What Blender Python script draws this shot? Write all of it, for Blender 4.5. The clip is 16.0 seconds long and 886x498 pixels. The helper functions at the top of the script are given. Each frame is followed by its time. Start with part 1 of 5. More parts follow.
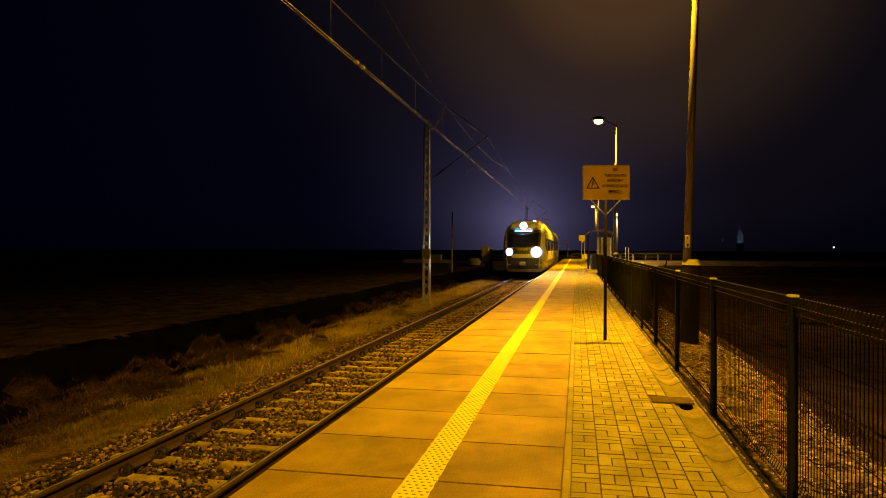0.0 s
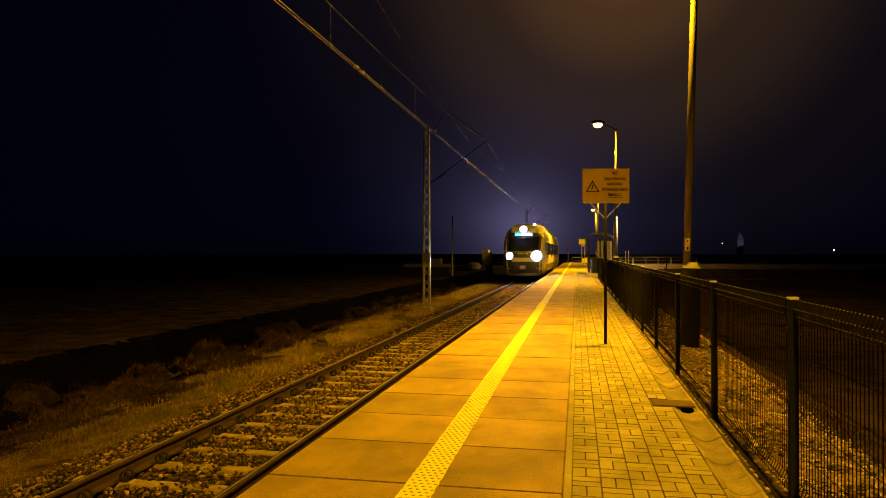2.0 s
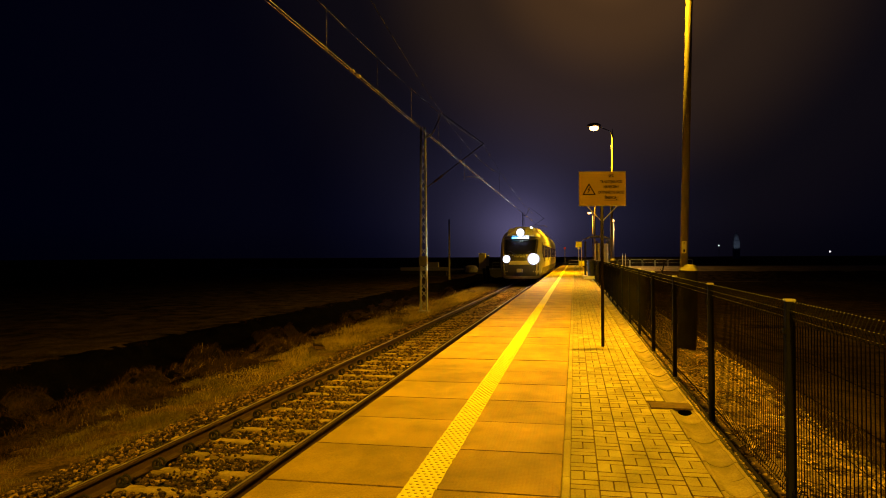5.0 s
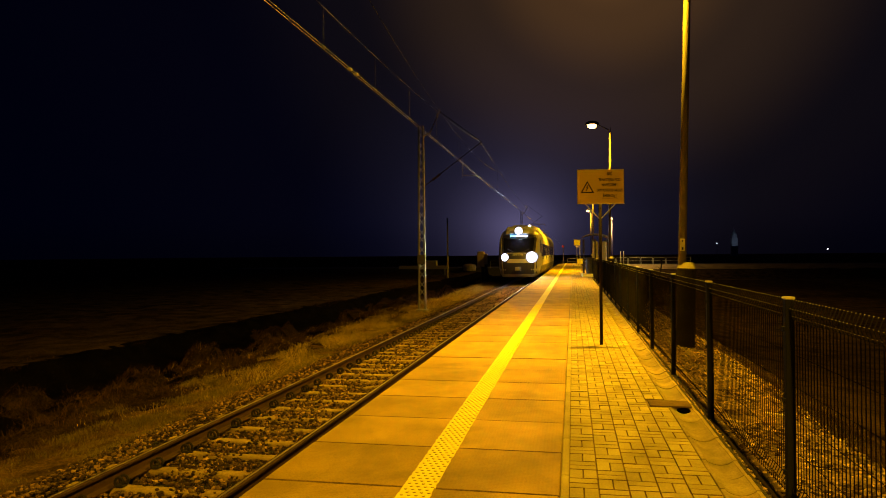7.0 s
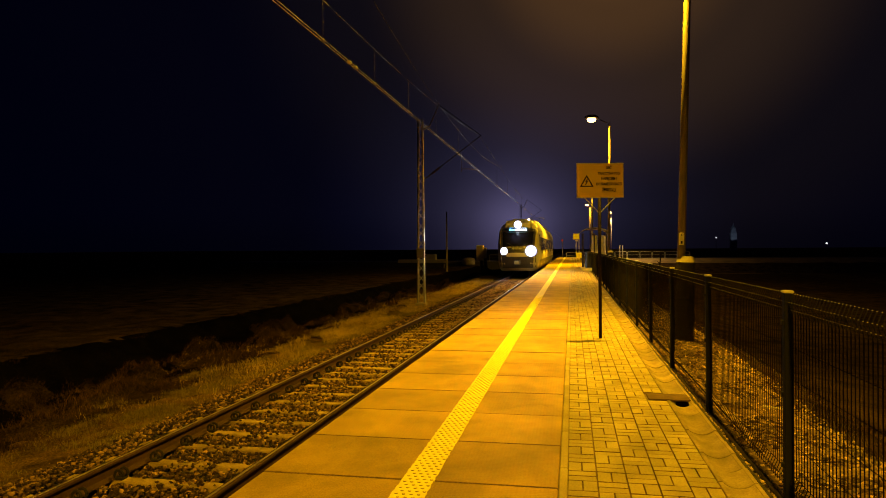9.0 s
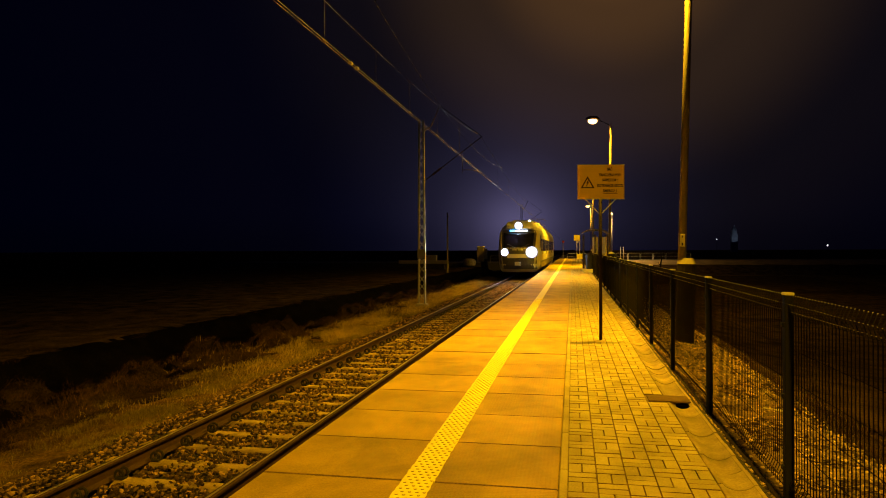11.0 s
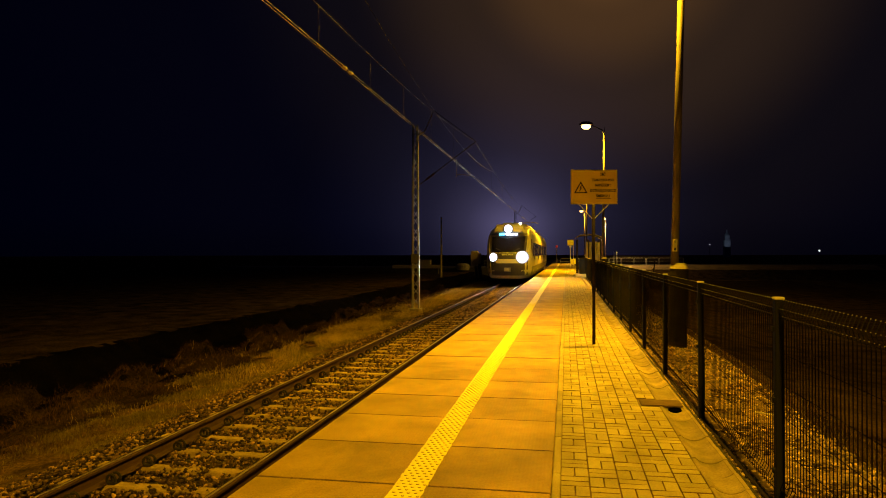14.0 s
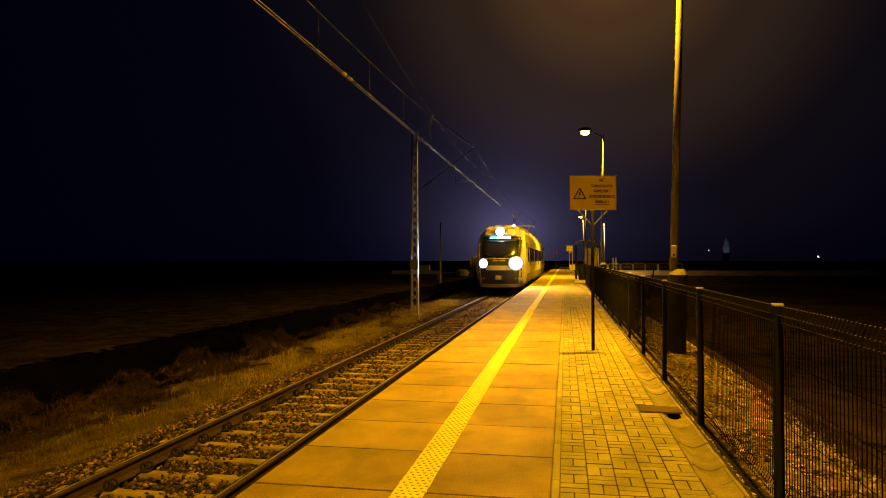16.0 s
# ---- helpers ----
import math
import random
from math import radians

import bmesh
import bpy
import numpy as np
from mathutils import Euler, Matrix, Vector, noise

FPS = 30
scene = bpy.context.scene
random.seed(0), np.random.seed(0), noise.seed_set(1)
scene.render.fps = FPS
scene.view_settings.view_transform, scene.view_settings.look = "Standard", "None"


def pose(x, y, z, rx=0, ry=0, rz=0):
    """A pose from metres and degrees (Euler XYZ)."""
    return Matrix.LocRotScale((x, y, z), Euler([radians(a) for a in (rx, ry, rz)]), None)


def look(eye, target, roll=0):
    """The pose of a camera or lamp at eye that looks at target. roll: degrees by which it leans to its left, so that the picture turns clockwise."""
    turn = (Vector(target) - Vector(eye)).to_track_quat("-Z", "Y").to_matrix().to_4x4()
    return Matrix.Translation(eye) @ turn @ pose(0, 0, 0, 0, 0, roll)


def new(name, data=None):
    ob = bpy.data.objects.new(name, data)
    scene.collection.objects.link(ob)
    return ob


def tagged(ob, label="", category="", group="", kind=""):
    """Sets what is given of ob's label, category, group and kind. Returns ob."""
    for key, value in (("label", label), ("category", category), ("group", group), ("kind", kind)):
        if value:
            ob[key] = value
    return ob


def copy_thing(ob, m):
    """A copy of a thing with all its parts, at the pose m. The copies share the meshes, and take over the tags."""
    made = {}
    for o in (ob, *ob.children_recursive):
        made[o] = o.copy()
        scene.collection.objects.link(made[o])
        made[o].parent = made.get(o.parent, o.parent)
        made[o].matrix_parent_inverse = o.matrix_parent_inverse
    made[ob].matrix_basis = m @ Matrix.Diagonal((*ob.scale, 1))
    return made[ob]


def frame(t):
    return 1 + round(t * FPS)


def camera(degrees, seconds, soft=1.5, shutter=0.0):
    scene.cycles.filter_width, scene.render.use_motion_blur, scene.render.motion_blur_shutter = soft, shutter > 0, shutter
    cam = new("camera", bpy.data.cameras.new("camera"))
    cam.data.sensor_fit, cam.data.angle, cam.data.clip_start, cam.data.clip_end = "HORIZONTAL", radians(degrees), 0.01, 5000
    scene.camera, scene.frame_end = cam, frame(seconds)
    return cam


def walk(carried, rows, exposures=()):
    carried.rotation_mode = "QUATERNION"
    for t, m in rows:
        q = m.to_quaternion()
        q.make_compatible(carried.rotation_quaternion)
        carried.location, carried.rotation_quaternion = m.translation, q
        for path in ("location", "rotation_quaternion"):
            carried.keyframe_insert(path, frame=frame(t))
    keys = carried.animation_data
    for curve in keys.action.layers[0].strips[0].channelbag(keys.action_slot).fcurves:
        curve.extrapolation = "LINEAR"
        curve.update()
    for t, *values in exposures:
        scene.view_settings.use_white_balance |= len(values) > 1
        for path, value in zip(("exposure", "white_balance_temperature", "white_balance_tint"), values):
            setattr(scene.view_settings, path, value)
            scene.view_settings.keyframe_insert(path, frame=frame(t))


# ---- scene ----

# camera: stands on the platform, held in the hand
cam = camera(66.25, 16.0, soft=1.0)
PATH = [  # seconds, place, tilt, lean, turn
    (0, -0.002, -0.000, 1.599, 89.969, -0.166, 11.188),
    (0.5, -0.003, -0.009, 1.601, 89.984, -0.151, 11.151),
    (1, -0.000, 0.004, 1.597, 90.058, -0.082, 11.189),
    (1.5, -0.000, 0.000, 1.600, 90.190, -0.001, 11.199),
    (2, -0.000, -0.007, 1.598, 90.320, 0.062, 11.202),
    (2.5, -0.002, -0.010, 1.597, 90.450, 0.034, 11.177),
    (3, -0.003, -0.007, 1.597, 90.491, 0.010, 11.138),
    (3.5, -0.004, -0.007, 1.594, 90.531, 0.046, 11.062),
    (4, 0.001, -0.007, 1.598, 90.569, 0.140, 11.027),
    (6.5, -0.004, -0.000, 1.599, 90.626, 0.460, 10.823),
    (7, -0.003, 0.010, 1.599, 90.474, 0.475, 10.802),
    (7.5, -0.001, 0.009, 1.596, 90.309, 0.445, 10.780),
    (8, -0.004, 0.004, 1.597, 90.168, 0.434, 10.715),
    (8.5, -0.006, -0.001, 1.594, 90.060, 0.403, 10.705),
    (9, -0.005, 0.009, 1.596, 89.948, 0.392, 10.731),
    (11.5, -0.004, 0.003, 1.597, 90.110, 0.193, 10.787),
    (12, -0.005, -0.008, 1.596, 90.249, 0.191, 10.758),
    (12.5, 0.000, -0.019, 1.599, 90.350, 0.195, 10.671),
    (13, -0.001, -0.018, 1.602, 90.369, 0.094, 10.571),
    (13.5, -0.002, -0.010, 1.595, 90.356, 0.104, 10.391),
    (14, 0.002, -0.013, 1.595, 90.416, 0.130, 10.271),
    (14.5, -0.001, -0.023, 1.596, 90.508, 0.126, 10.077),
    (15, -0.002, -0.008, 1.598, 90.625, 0.059, 10.145),
    (15.5, 0.001, 0.000, 1.599, 90.758, 0.073, 10.191),
    (16, 0.003, -0.008, 1.597, 90.893, 0.078, 10.198),
]
walk(cam, [(t, pose(x, y, z, rx, ry, rz)) for t, x, y, z, rx, ry, rz in PATH])

# ---- light ----
scene.view_settings.exposure = 0.0
world = bpy.data.worlds.new("night")
scene.world = world
world.use_nodes = True
world.node_tree.nodes["Background"].inputs[0].default_value = (0.0016, 0.0014, 0.0040, 1)
world.node_tree.nodes["Background"].inputs[1].default_value = 1.0
SODIUM = (1.0, 0.515, 0.008)


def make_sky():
    """The night sky, far outside the land: dark blue, lamp and headlight haze painted in."""
    m = bpy.data.materials.new("night_sky")
    m.use_nodes = True
    nd, lk = m.node_tree.nodes, m.node_tree.links
    nd.clear()
    out, em = nd.new("ShaderNodeOutputMaterial"), nd.new("ShaderNodeEmission")
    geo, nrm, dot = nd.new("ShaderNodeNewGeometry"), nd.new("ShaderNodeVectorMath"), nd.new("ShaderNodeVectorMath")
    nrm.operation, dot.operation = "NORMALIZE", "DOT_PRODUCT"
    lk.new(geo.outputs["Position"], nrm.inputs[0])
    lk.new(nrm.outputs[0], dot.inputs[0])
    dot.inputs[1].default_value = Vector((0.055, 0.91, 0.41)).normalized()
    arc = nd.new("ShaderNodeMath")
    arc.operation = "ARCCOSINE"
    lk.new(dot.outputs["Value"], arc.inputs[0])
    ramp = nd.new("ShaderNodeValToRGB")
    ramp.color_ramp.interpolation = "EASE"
    # warm haze around the platform lamp, painted into the sky colour
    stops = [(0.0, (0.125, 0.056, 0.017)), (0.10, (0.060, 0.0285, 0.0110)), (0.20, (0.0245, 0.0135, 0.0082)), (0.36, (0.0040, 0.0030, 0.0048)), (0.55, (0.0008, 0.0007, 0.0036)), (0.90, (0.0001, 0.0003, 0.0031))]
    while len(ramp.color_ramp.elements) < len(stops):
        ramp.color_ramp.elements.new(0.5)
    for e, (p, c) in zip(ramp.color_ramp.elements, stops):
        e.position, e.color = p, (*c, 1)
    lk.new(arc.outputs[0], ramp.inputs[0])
    # bluish halo of the train's headlights, painted into the sky behind it
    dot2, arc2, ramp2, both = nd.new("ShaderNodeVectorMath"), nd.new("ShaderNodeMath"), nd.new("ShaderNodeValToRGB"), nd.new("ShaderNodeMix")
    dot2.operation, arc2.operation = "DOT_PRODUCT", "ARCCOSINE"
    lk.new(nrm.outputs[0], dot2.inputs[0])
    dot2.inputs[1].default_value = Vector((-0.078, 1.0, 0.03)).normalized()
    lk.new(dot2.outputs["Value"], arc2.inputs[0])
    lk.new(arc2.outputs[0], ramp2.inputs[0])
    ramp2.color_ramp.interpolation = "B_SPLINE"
    headlight_haze = [(0.0, (0.105, 0.090, 0.190)), (0.035, (0.060, 0.052, 0.115)), (0.07, (0.026, 0.023, 0.052)), (0.12, (0.0080, 0.0076, 0.0200)), (0.20, (0.0018, 0.0020, 0.0064)), (0.32, (0.0, 0.0, 0.0))]
    while len(ramp2.color_ramp.elements) < len(headlight_haze):
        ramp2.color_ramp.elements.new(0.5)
    for e, (p, c) in zip(ramp2.color_ramp.elements, headlight_haze):
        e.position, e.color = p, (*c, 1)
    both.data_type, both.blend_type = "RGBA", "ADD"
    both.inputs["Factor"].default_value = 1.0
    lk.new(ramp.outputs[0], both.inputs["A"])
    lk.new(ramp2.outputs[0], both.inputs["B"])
    sep, low = nd.new("ShaderNodeSeparateXYZ"), nd.new("ShaderNodeMapRange")
    lk.new(nrm.outputs[0], sep.inputs[0])
    low.interpolation_type = "SMOOTHSTEP"
    low.inputs["From Min"].default_value, low.inputs["From Max"].default_value = 0.0, 0.06
    low.inputs["To Min"].default_value, low.inputs["To Max"].default_value = 0.75, 1.0
    lk.new(sep.outputs["Z"], low.inputs["Value"])
    lk.new(low.outputs[0], em.inputs["Strength"])
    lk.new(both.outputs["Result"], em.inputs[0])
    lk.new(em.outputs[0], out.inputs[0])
    bm = bmesh.new()
    bmesh.ops.create_uvsphere(bm, u_segments=48, v_segments=24, radius=2500)
    bmesh.ops.reverse_faces(bm, faces=bm.faces)
    me = bpy.data.meshes.new("sky")
    bm.to_mesh(me)
    bm.free()
    me.materials.append(m)
    tagged(new("sky", me), "dark blue night sky with painted warm and bluish haze", "sky", kind="structure")


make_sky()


# ---- helpers of this scene ----
def mesh_of(name, bm, mats, smooth=False):
    me = bpy.data.meshes.new(name)
    bm.to_mesh(me)
    bm.free()
    for m in (mats if isinstance(mats, (list, tuple)) else [mats]):
        me.materials.append(m)
    if smooth:
        for p in me.polygons:
            p.use_smooth = True
    return me


def part(name, bm, material, parent, label="", smooth=False):
    ob = new(name, mesh_of(name, bm, material, smooth))
    ob.parent = parent
    if label:
        tagged(ob, label)
    return ob


def thing(name, label, category, group="", kind="", at=None):
    ob = new(name)
    ob.empty_display_size = 0.2
    if at is not None:
        ob.matrix_basis = at
    return tagged(ob, label, category, group, kind)


def box(bm, x0, y0, z0, x1, y1, z1, bevel=0.0, m=None):
    """A box from corner to corner, its edges bevelled."""
    made = bmesh.ops.create_cube(bm, size=1.0)["verts"]
    for v in made:
        v.co = Vector(((x0 + x1) / 2 + v.co.x * (x1 - x0), (y0 + y1) / 2 + v.co.y * (y1 - y0), (z0 + z1) / 2 + v.co.z * (z1 - z0)))
    if m is not None:
        for v in made:
            v.co = m @ v.co
    if bevel:
        edges = {e for v in made for e in v.link_edges}
        bmesh.ops.bevel(bm, geom=list(edges), offset=bevel, segments=1, affect="EDGES")
    return bm


def boxed(*a, **k):
    return box(bmesh.new(), *a, **k)


def tube(bm, points, r, n=8, r1=None, caps=True):
    """A round bar along points, its radius going from r to r1."""
    r1 = r if r1 is None else r1
    pts = [Vector(p) for p in points]
    rings = []
    side = None
    for i, p in enumerate(pts):
        d = (pts[min(i + 1, len(pts) - 1)] - pts[max(i - 1, 0)]).normalized()
        if side is None:
            side = d.orthogonal().normalized()
        side = (side - d * side.dot(d)).normalized()
        up = d.cross(side)
        rr = r + (r1 - r) * i / (len(pts) - 1)
        rings.append([bm.verts.new(p + (side * math.cos(a) + up * math.sin(a)) * rr) for a in [2 * math.pi * j / n for j in range(n)]])
    for a, b in zip(rings, rings[1:]):
        for j in range(n):
            bm.faces.new((a[j], a[(j + 1) % n], b[(j + 1) % n], b[j]))
    if caps:
        bm.faces.new(rings[0][::-1])
        bm.faces.new(rings[-1])
    return bm


def tubed(*a, **k):
    return tube(bmesh.new(), *a, **k)


def extrude_profile(bm, profile, y0, y1, caps=True):
    """A closed outline of (x, z) drawn out from y0 to y1."""
    a = [bm.verts.new((x, y0, z)) for x, z in profile]
    b = [bm.verts.new((x, y1, z)) for x, z in profile]
    n = len(profile)
    for i in range(n):
        bm.faces.new((a[i], b[i], b[(i + 1) % n], a[(i + 1) % n]))
    if caps:
        bm.faces.new(a)
        bm.faces.new(b[::-1])
    bmesh.ops.recalc_face_normals(bm, faces=bm.faces)
    return bm


def spun(bm, outline, n=16, m=None):
    """A turned solid from (radius, z) pairs."""
    rings = []
    for r, z in outline:
        rings.append([bm.verts.new((r * math.cos(2 * math.pi * j / n), r * math.sin(2 * math.pi * j / n), z)) for j in range(n)])
    for a, b in zip(rings, rings[1:]):
        for j in range(n):
            bm.faces.new((a[j], a[(j + 1) % n], b[(j + 1) % n], b[j]))
    bm.faces.new(rings[0][::-1])
    bm.faces.new(rings[-1])
    if m is not None:
        bm.transform(m)
    return bm


# ---- materials ----
def material(name, colour, rough=0.8, metal=0.0, vary=0.25, scale=6.0, fine=60.0, bump=0.15, tint=None, island=False, piece=False, bump_dist=0.01, spread=0.25, tread=0.0, spec=0.5, power=1.0, stain=0.0):
    """A surface with stains at one scale, grain at a finer one, and its relief."""
    m = bpy.data.materials.new(name)
    m.use_nodes = True
    nt = m.node_tree
    nd, lk = nt.nodes, nt.links
    bsdf = nd["Principled BSDF"]
    bsdf.inputs["Roughness"].default_value = rough
    bsdf.inputs["Metallic"].default_value = metal
    bsdf.inputs["Specular IOR Level"].default_value = spec
    co = nd.new("ShaderNodeTexCoord")
    geo = nd.new("ShaderNodeNewGeometry")
    big = nd.new("ShaderNodeTexNoise")
    big.inputs["Scale"].default_value = scale
    big.inputs["Detail"].default_value = 5
    small = nd.new("ShaderNodeTexNoise")
    small.inputs["Scale"].default_value = fine
    small.inputs["Detail"].default_value = 3
    for t in (big, small):
        lk.new(geo.outputs["Position"], t.inputs["Vector"])
    ramp = nd.new("ShaderNodeMapRange")
    ramp.inputs["From Min"].default_value, ramp.inputs["From Max"].default_value = 0.32, 0.68
    ramp.inputs["To Min"].default_value, ramp.inputs["To Max"].default_value = 1 - vary, 1 + vary
    lk.new(big.outputs["Fac"], ramp.inputs["Value"])
    ramp2 = nd.new("ShaderNodeMapRange")
    ramp2.inputs["From Min"].default_value, ramp2.inputs["From Max"].default_value = 0.3, 0.7
    ramp2.inputs["To Min"].default_value, ramp2.inputs["To Max"].default_value = 1 - vary * 0.7, 1 + vary * 0.7
    lk.new(small.outputs["Fac"], ramp2.inputs["Value"])
    mul = nd.new("ShaderNodeMath")
    mul.operation = "MULTIPLY"
    lk.new(ramp.outputs[0], mul.inputs[0])
    lk.new(ramp2.outputs[0], mul.inputs[1])
    last = mul
    if island or piece:
        src = nd.new("ShaderNodeObjectInfo").outputs["Random"] if piece else geo.outputs["Random Per Island"]
        r3 = nd.new("ShaderNodeMapRange")
        r3.inputs["To Min"].default_value, r3.inputs["To Max"].default_value = 1 - spread, 1 + spread
        if power != 1.0:  # most pieces dark, a few pale
            pw = nd.new("ShaderNodeMath")
            pw.operation = "POWER"
            pw.inputs[1].default_value = power
            lk.new(src, pw.inputs[0])
            src = pw.outputs[0]
            r3.inputs["To Max"].default_value = 1 + spread * power
        lk.new(src, r3.inputs["Value"])
        mul2 = nd.new("ShaderNodeMath")
        mul2.operation = "MULTIPLY"
        lk.new(mul.outputs[0], mul2.inputs[0])
        lk.new(r3.outputs[0], mul2.inputs[1])
        last = mul2
    if stain:  # broad trodden and washed blotches, longer along the platform
        ln = nd.new("ShaderNodeVectorMath")
        ln.operation = "MULTIPLY"
        ln.inputs[1].default_value = (1.0, 0.55, 1.0)
        lk.new(geo.outputs["Position"], ln.inputs[0])
        bl = nd.new("ShaderNodeTexNoise")
        bl.inputs["Scale"].default_value, bl.inputs["Detail"].default_value, bl.inputs["Distortion"].default_value = 1.7, 7, 0.6
        bl.inputs["Roughness"].default_value = 0.62
        lk.new(ln.outputs[0], bl.inputs["Vector"])
        br = nd.new("ShaderNodeMapRange")
        br.interpolation_type = "SMOOTHSTEP"
        br.inputs["From Min"].default_value, br.inputs["From Max"].default_value = 0.40, 0.60
        br.inputs["To Min"].default_value, br.inputs["To Max"].default_value = 1 - stain, 1 + stain * 0.7
        lk.new(bl.outputs["Fac"], br.inputs["Value"])
        m3 = nd.new("ShaderNodeMath")
        m3.operation = "MULTIPLY"
        lk.new(last.outputs[0], m3.inputs[0])
        lk.new(br.outputs[0], m3.inputs[1])
        last = m3
    mix = nd.new("ShaderNodeMix")
    mix.data_type = "RGBA"
    mix.inputs["A"].default_value = (*colour, 1)
    mix.inputs["B"].default_value = (*(tint or [c * 0.75 for c in colour]), 1)
    lk.new(big.outputs["Fac"], mix.inputs["Factor"])
    scl = nd.new("ShaderNodeVectorMath")
    scl.operation = "SCALE"
    lk.new(mix.outputs["Result"], scl.inputs[0])
    lk.new(last.outputs[0], scl.inputs["Scale"])
    lk.new(scl.outputs[0], bsdf.inputs["Base Color"])
    rr = nd.new("ShaderNodeMapRange")
    rr.inputs["To Min"].default_value, rr.inputs["To Max"].default_value = max(0.05, rough - 0.15), min(1, rough + 0.15)
    lk.new(small.outputs["Fac"], rr.inputs["Value"])
    lk.new(rr.outputs[0], bsdf.inputs["Roughness"])
    if bump:
        b = nd.new("ShaderNodeBump")
        b.inputs["Strength"].default_value = bump
        b.inputs["Distance"].default_value = bump_dist
        height = small.outputs["Fac"]
        if tread:  # a cast anti-slip pattern of small studs
            vor = nd.new("ShaderNodeTexVoronoi")
            vor.inputs["Scale"].default_value = tread
            vor.inputs["Randomness"].default_value = 0.0
            lk.new(geo.outputs["Position"], vor.inputs["Vector"])
            add = nd.new("ShaderNodeMath")
            add.operation = "MULTIPLY_ADD"
            add.inputs[1].default_value = -0.9
            lk.new(vor.outputs["Distance"], add.inputs[0])
            lk.new(height, add.inputs[2])
            height = add.outputs[0]
        lk.new(height, b.inputs["Height"])
        lk.new(b.outputs[0], bsdf.inputs["Normal"])
    return m


def glow(name, colour, strength):
    m = bpy.data.materials.new(name)
    m.use_nodes = True
    b = m.node_tree.nodes["Principled BSDF"]
    b.inputs["Base Color"].default_value = (0.1, 0.1, 0.1, 1)
    b.inputs["Emission Color"].default_value = (*colour, 1)
    b.inputs["Emission Strength"].default_value = strength
    return m


CONCRETE_SLAB = material("reddish_concrete", (0.432, 0.318, 0.009), 0.80, vary=0.30, scale=1.5, fine=85, bump=0.55, piece=True, spread=0.13, bump_dist=0.004, spec=0.2, tread=33.0, tint=(0.285, 0.177, 0.005), stain=0.11)
CONCRETE = material("grey_concrete", (0.36, 0.34, 0.30), 0.9, spec=0.15, vary=0.3, scale=3, fine=50, bump=0.3)
PAVER = material("grey_paver", (0.41, 0.345, 0.12), 0.9, vary=0.22, stain=0.1, scale=2.5, fine=75, bump=0.7, spec=0.12, piece=True, spread=0.12, bump_dist=0.004)
PAVER_FAR = material("grey_paver_joined", (0.41, 0.345, 0.12), 0.9, vary=0.22, stain=0.1, scale=2.5, fine=75, bump=0.7, spec=0.12, island=True, spread=0.12)
JOINT = material("dirty_joint_sand", (0.165, 0.100, 0.032), 0.95, vary=0.5, scale=5, fine=80, bump=0.5)
YELLOW = material("yellow_tactile_paint", (0.88, 0.79, 0.015), 0.7, vary=0.10, scale=3, fine=60, bump=0.15)
# darker yellow that paints shade onto the stud sides
YELLOW_SHADED = material("shaded_stud_sides", (0.30, 0.215, 0.02), 0.7, vary=0.3, scale=3, fine=60, bump=0.15)
DITCH_DARK = material("near_black_ditch_ground", (0.0045, 0.0036, 0.0025), 0.95, vary=0.5, scale=1.4, fine=16, bump=0.5, bump_dist=0.04, spec=0.0)
SCRUB = material("brown_bank_scrub", (0.030, 0.018, 0.0085), 0.95, vary=0.7, scale=1.6, fine=18, bump=1.0, bump_dist=0.07, tint=(0.014, 0.010, 0.006), spec=0.0)
SLOPE = material("dark_slope_soil", (0.036, 0.024, 0.013), 0.95, vary=0.6, scale=1.3, fine=15, bump=0.9, bump_dist=0.05, spec=0.0)
SOIL = material("dark_soil_and_grass", (0.046, 0.037, 0.017), 0.95, vary=0.6, scale=1.1, fine=14, bump=0.9, bump_dist=0.06, tint=(0.060, 0.038, 0.019), spec=0.0)
TURF = material("bank_turf", (0.075, 0.055, 0.018), 0.95, vary=0.6, scale=2.2, fine=22, bump=0.9, bump_dist=0.05, tint=(0.09, 0.05, 0.02), spec=0.0)


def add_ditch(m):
    """Near-black ground along the bottom of the ditch, with a ragged edge."""
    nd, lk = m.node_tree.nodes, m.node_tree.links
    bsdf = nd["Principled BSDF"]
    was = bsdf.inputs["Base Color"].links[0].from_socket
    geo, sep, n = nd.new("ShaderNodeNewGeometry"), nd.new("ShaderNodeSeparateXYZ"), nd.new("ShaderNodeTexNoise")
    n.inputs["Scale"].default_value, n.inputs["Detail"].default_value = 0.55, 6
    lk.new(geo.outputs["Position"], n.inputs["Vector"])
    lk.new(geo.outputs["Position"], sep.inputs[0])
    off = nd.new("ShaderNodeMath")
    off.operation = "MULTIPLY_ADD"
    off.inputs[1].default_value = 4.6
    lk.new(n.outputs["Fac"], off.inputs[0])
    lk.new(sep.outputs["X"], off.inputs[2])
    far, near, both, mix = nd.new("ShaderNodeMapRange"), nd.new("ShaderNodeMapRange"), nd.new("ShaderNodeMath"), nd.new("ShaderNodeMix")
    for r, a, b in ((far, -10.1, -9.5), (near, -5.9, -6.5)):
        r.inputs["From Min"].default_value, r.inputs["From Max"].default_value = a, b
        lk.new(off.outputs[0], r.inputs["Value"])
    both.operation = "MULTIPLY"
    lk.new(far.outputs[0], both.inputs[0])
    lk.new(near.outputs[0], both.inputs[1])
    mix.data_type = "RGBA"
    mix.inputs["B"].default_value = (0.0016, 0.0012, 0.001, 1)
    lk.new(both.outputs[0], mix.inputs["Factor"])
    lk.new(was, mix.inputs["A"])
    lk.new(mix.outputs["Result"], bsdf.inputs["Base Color"])


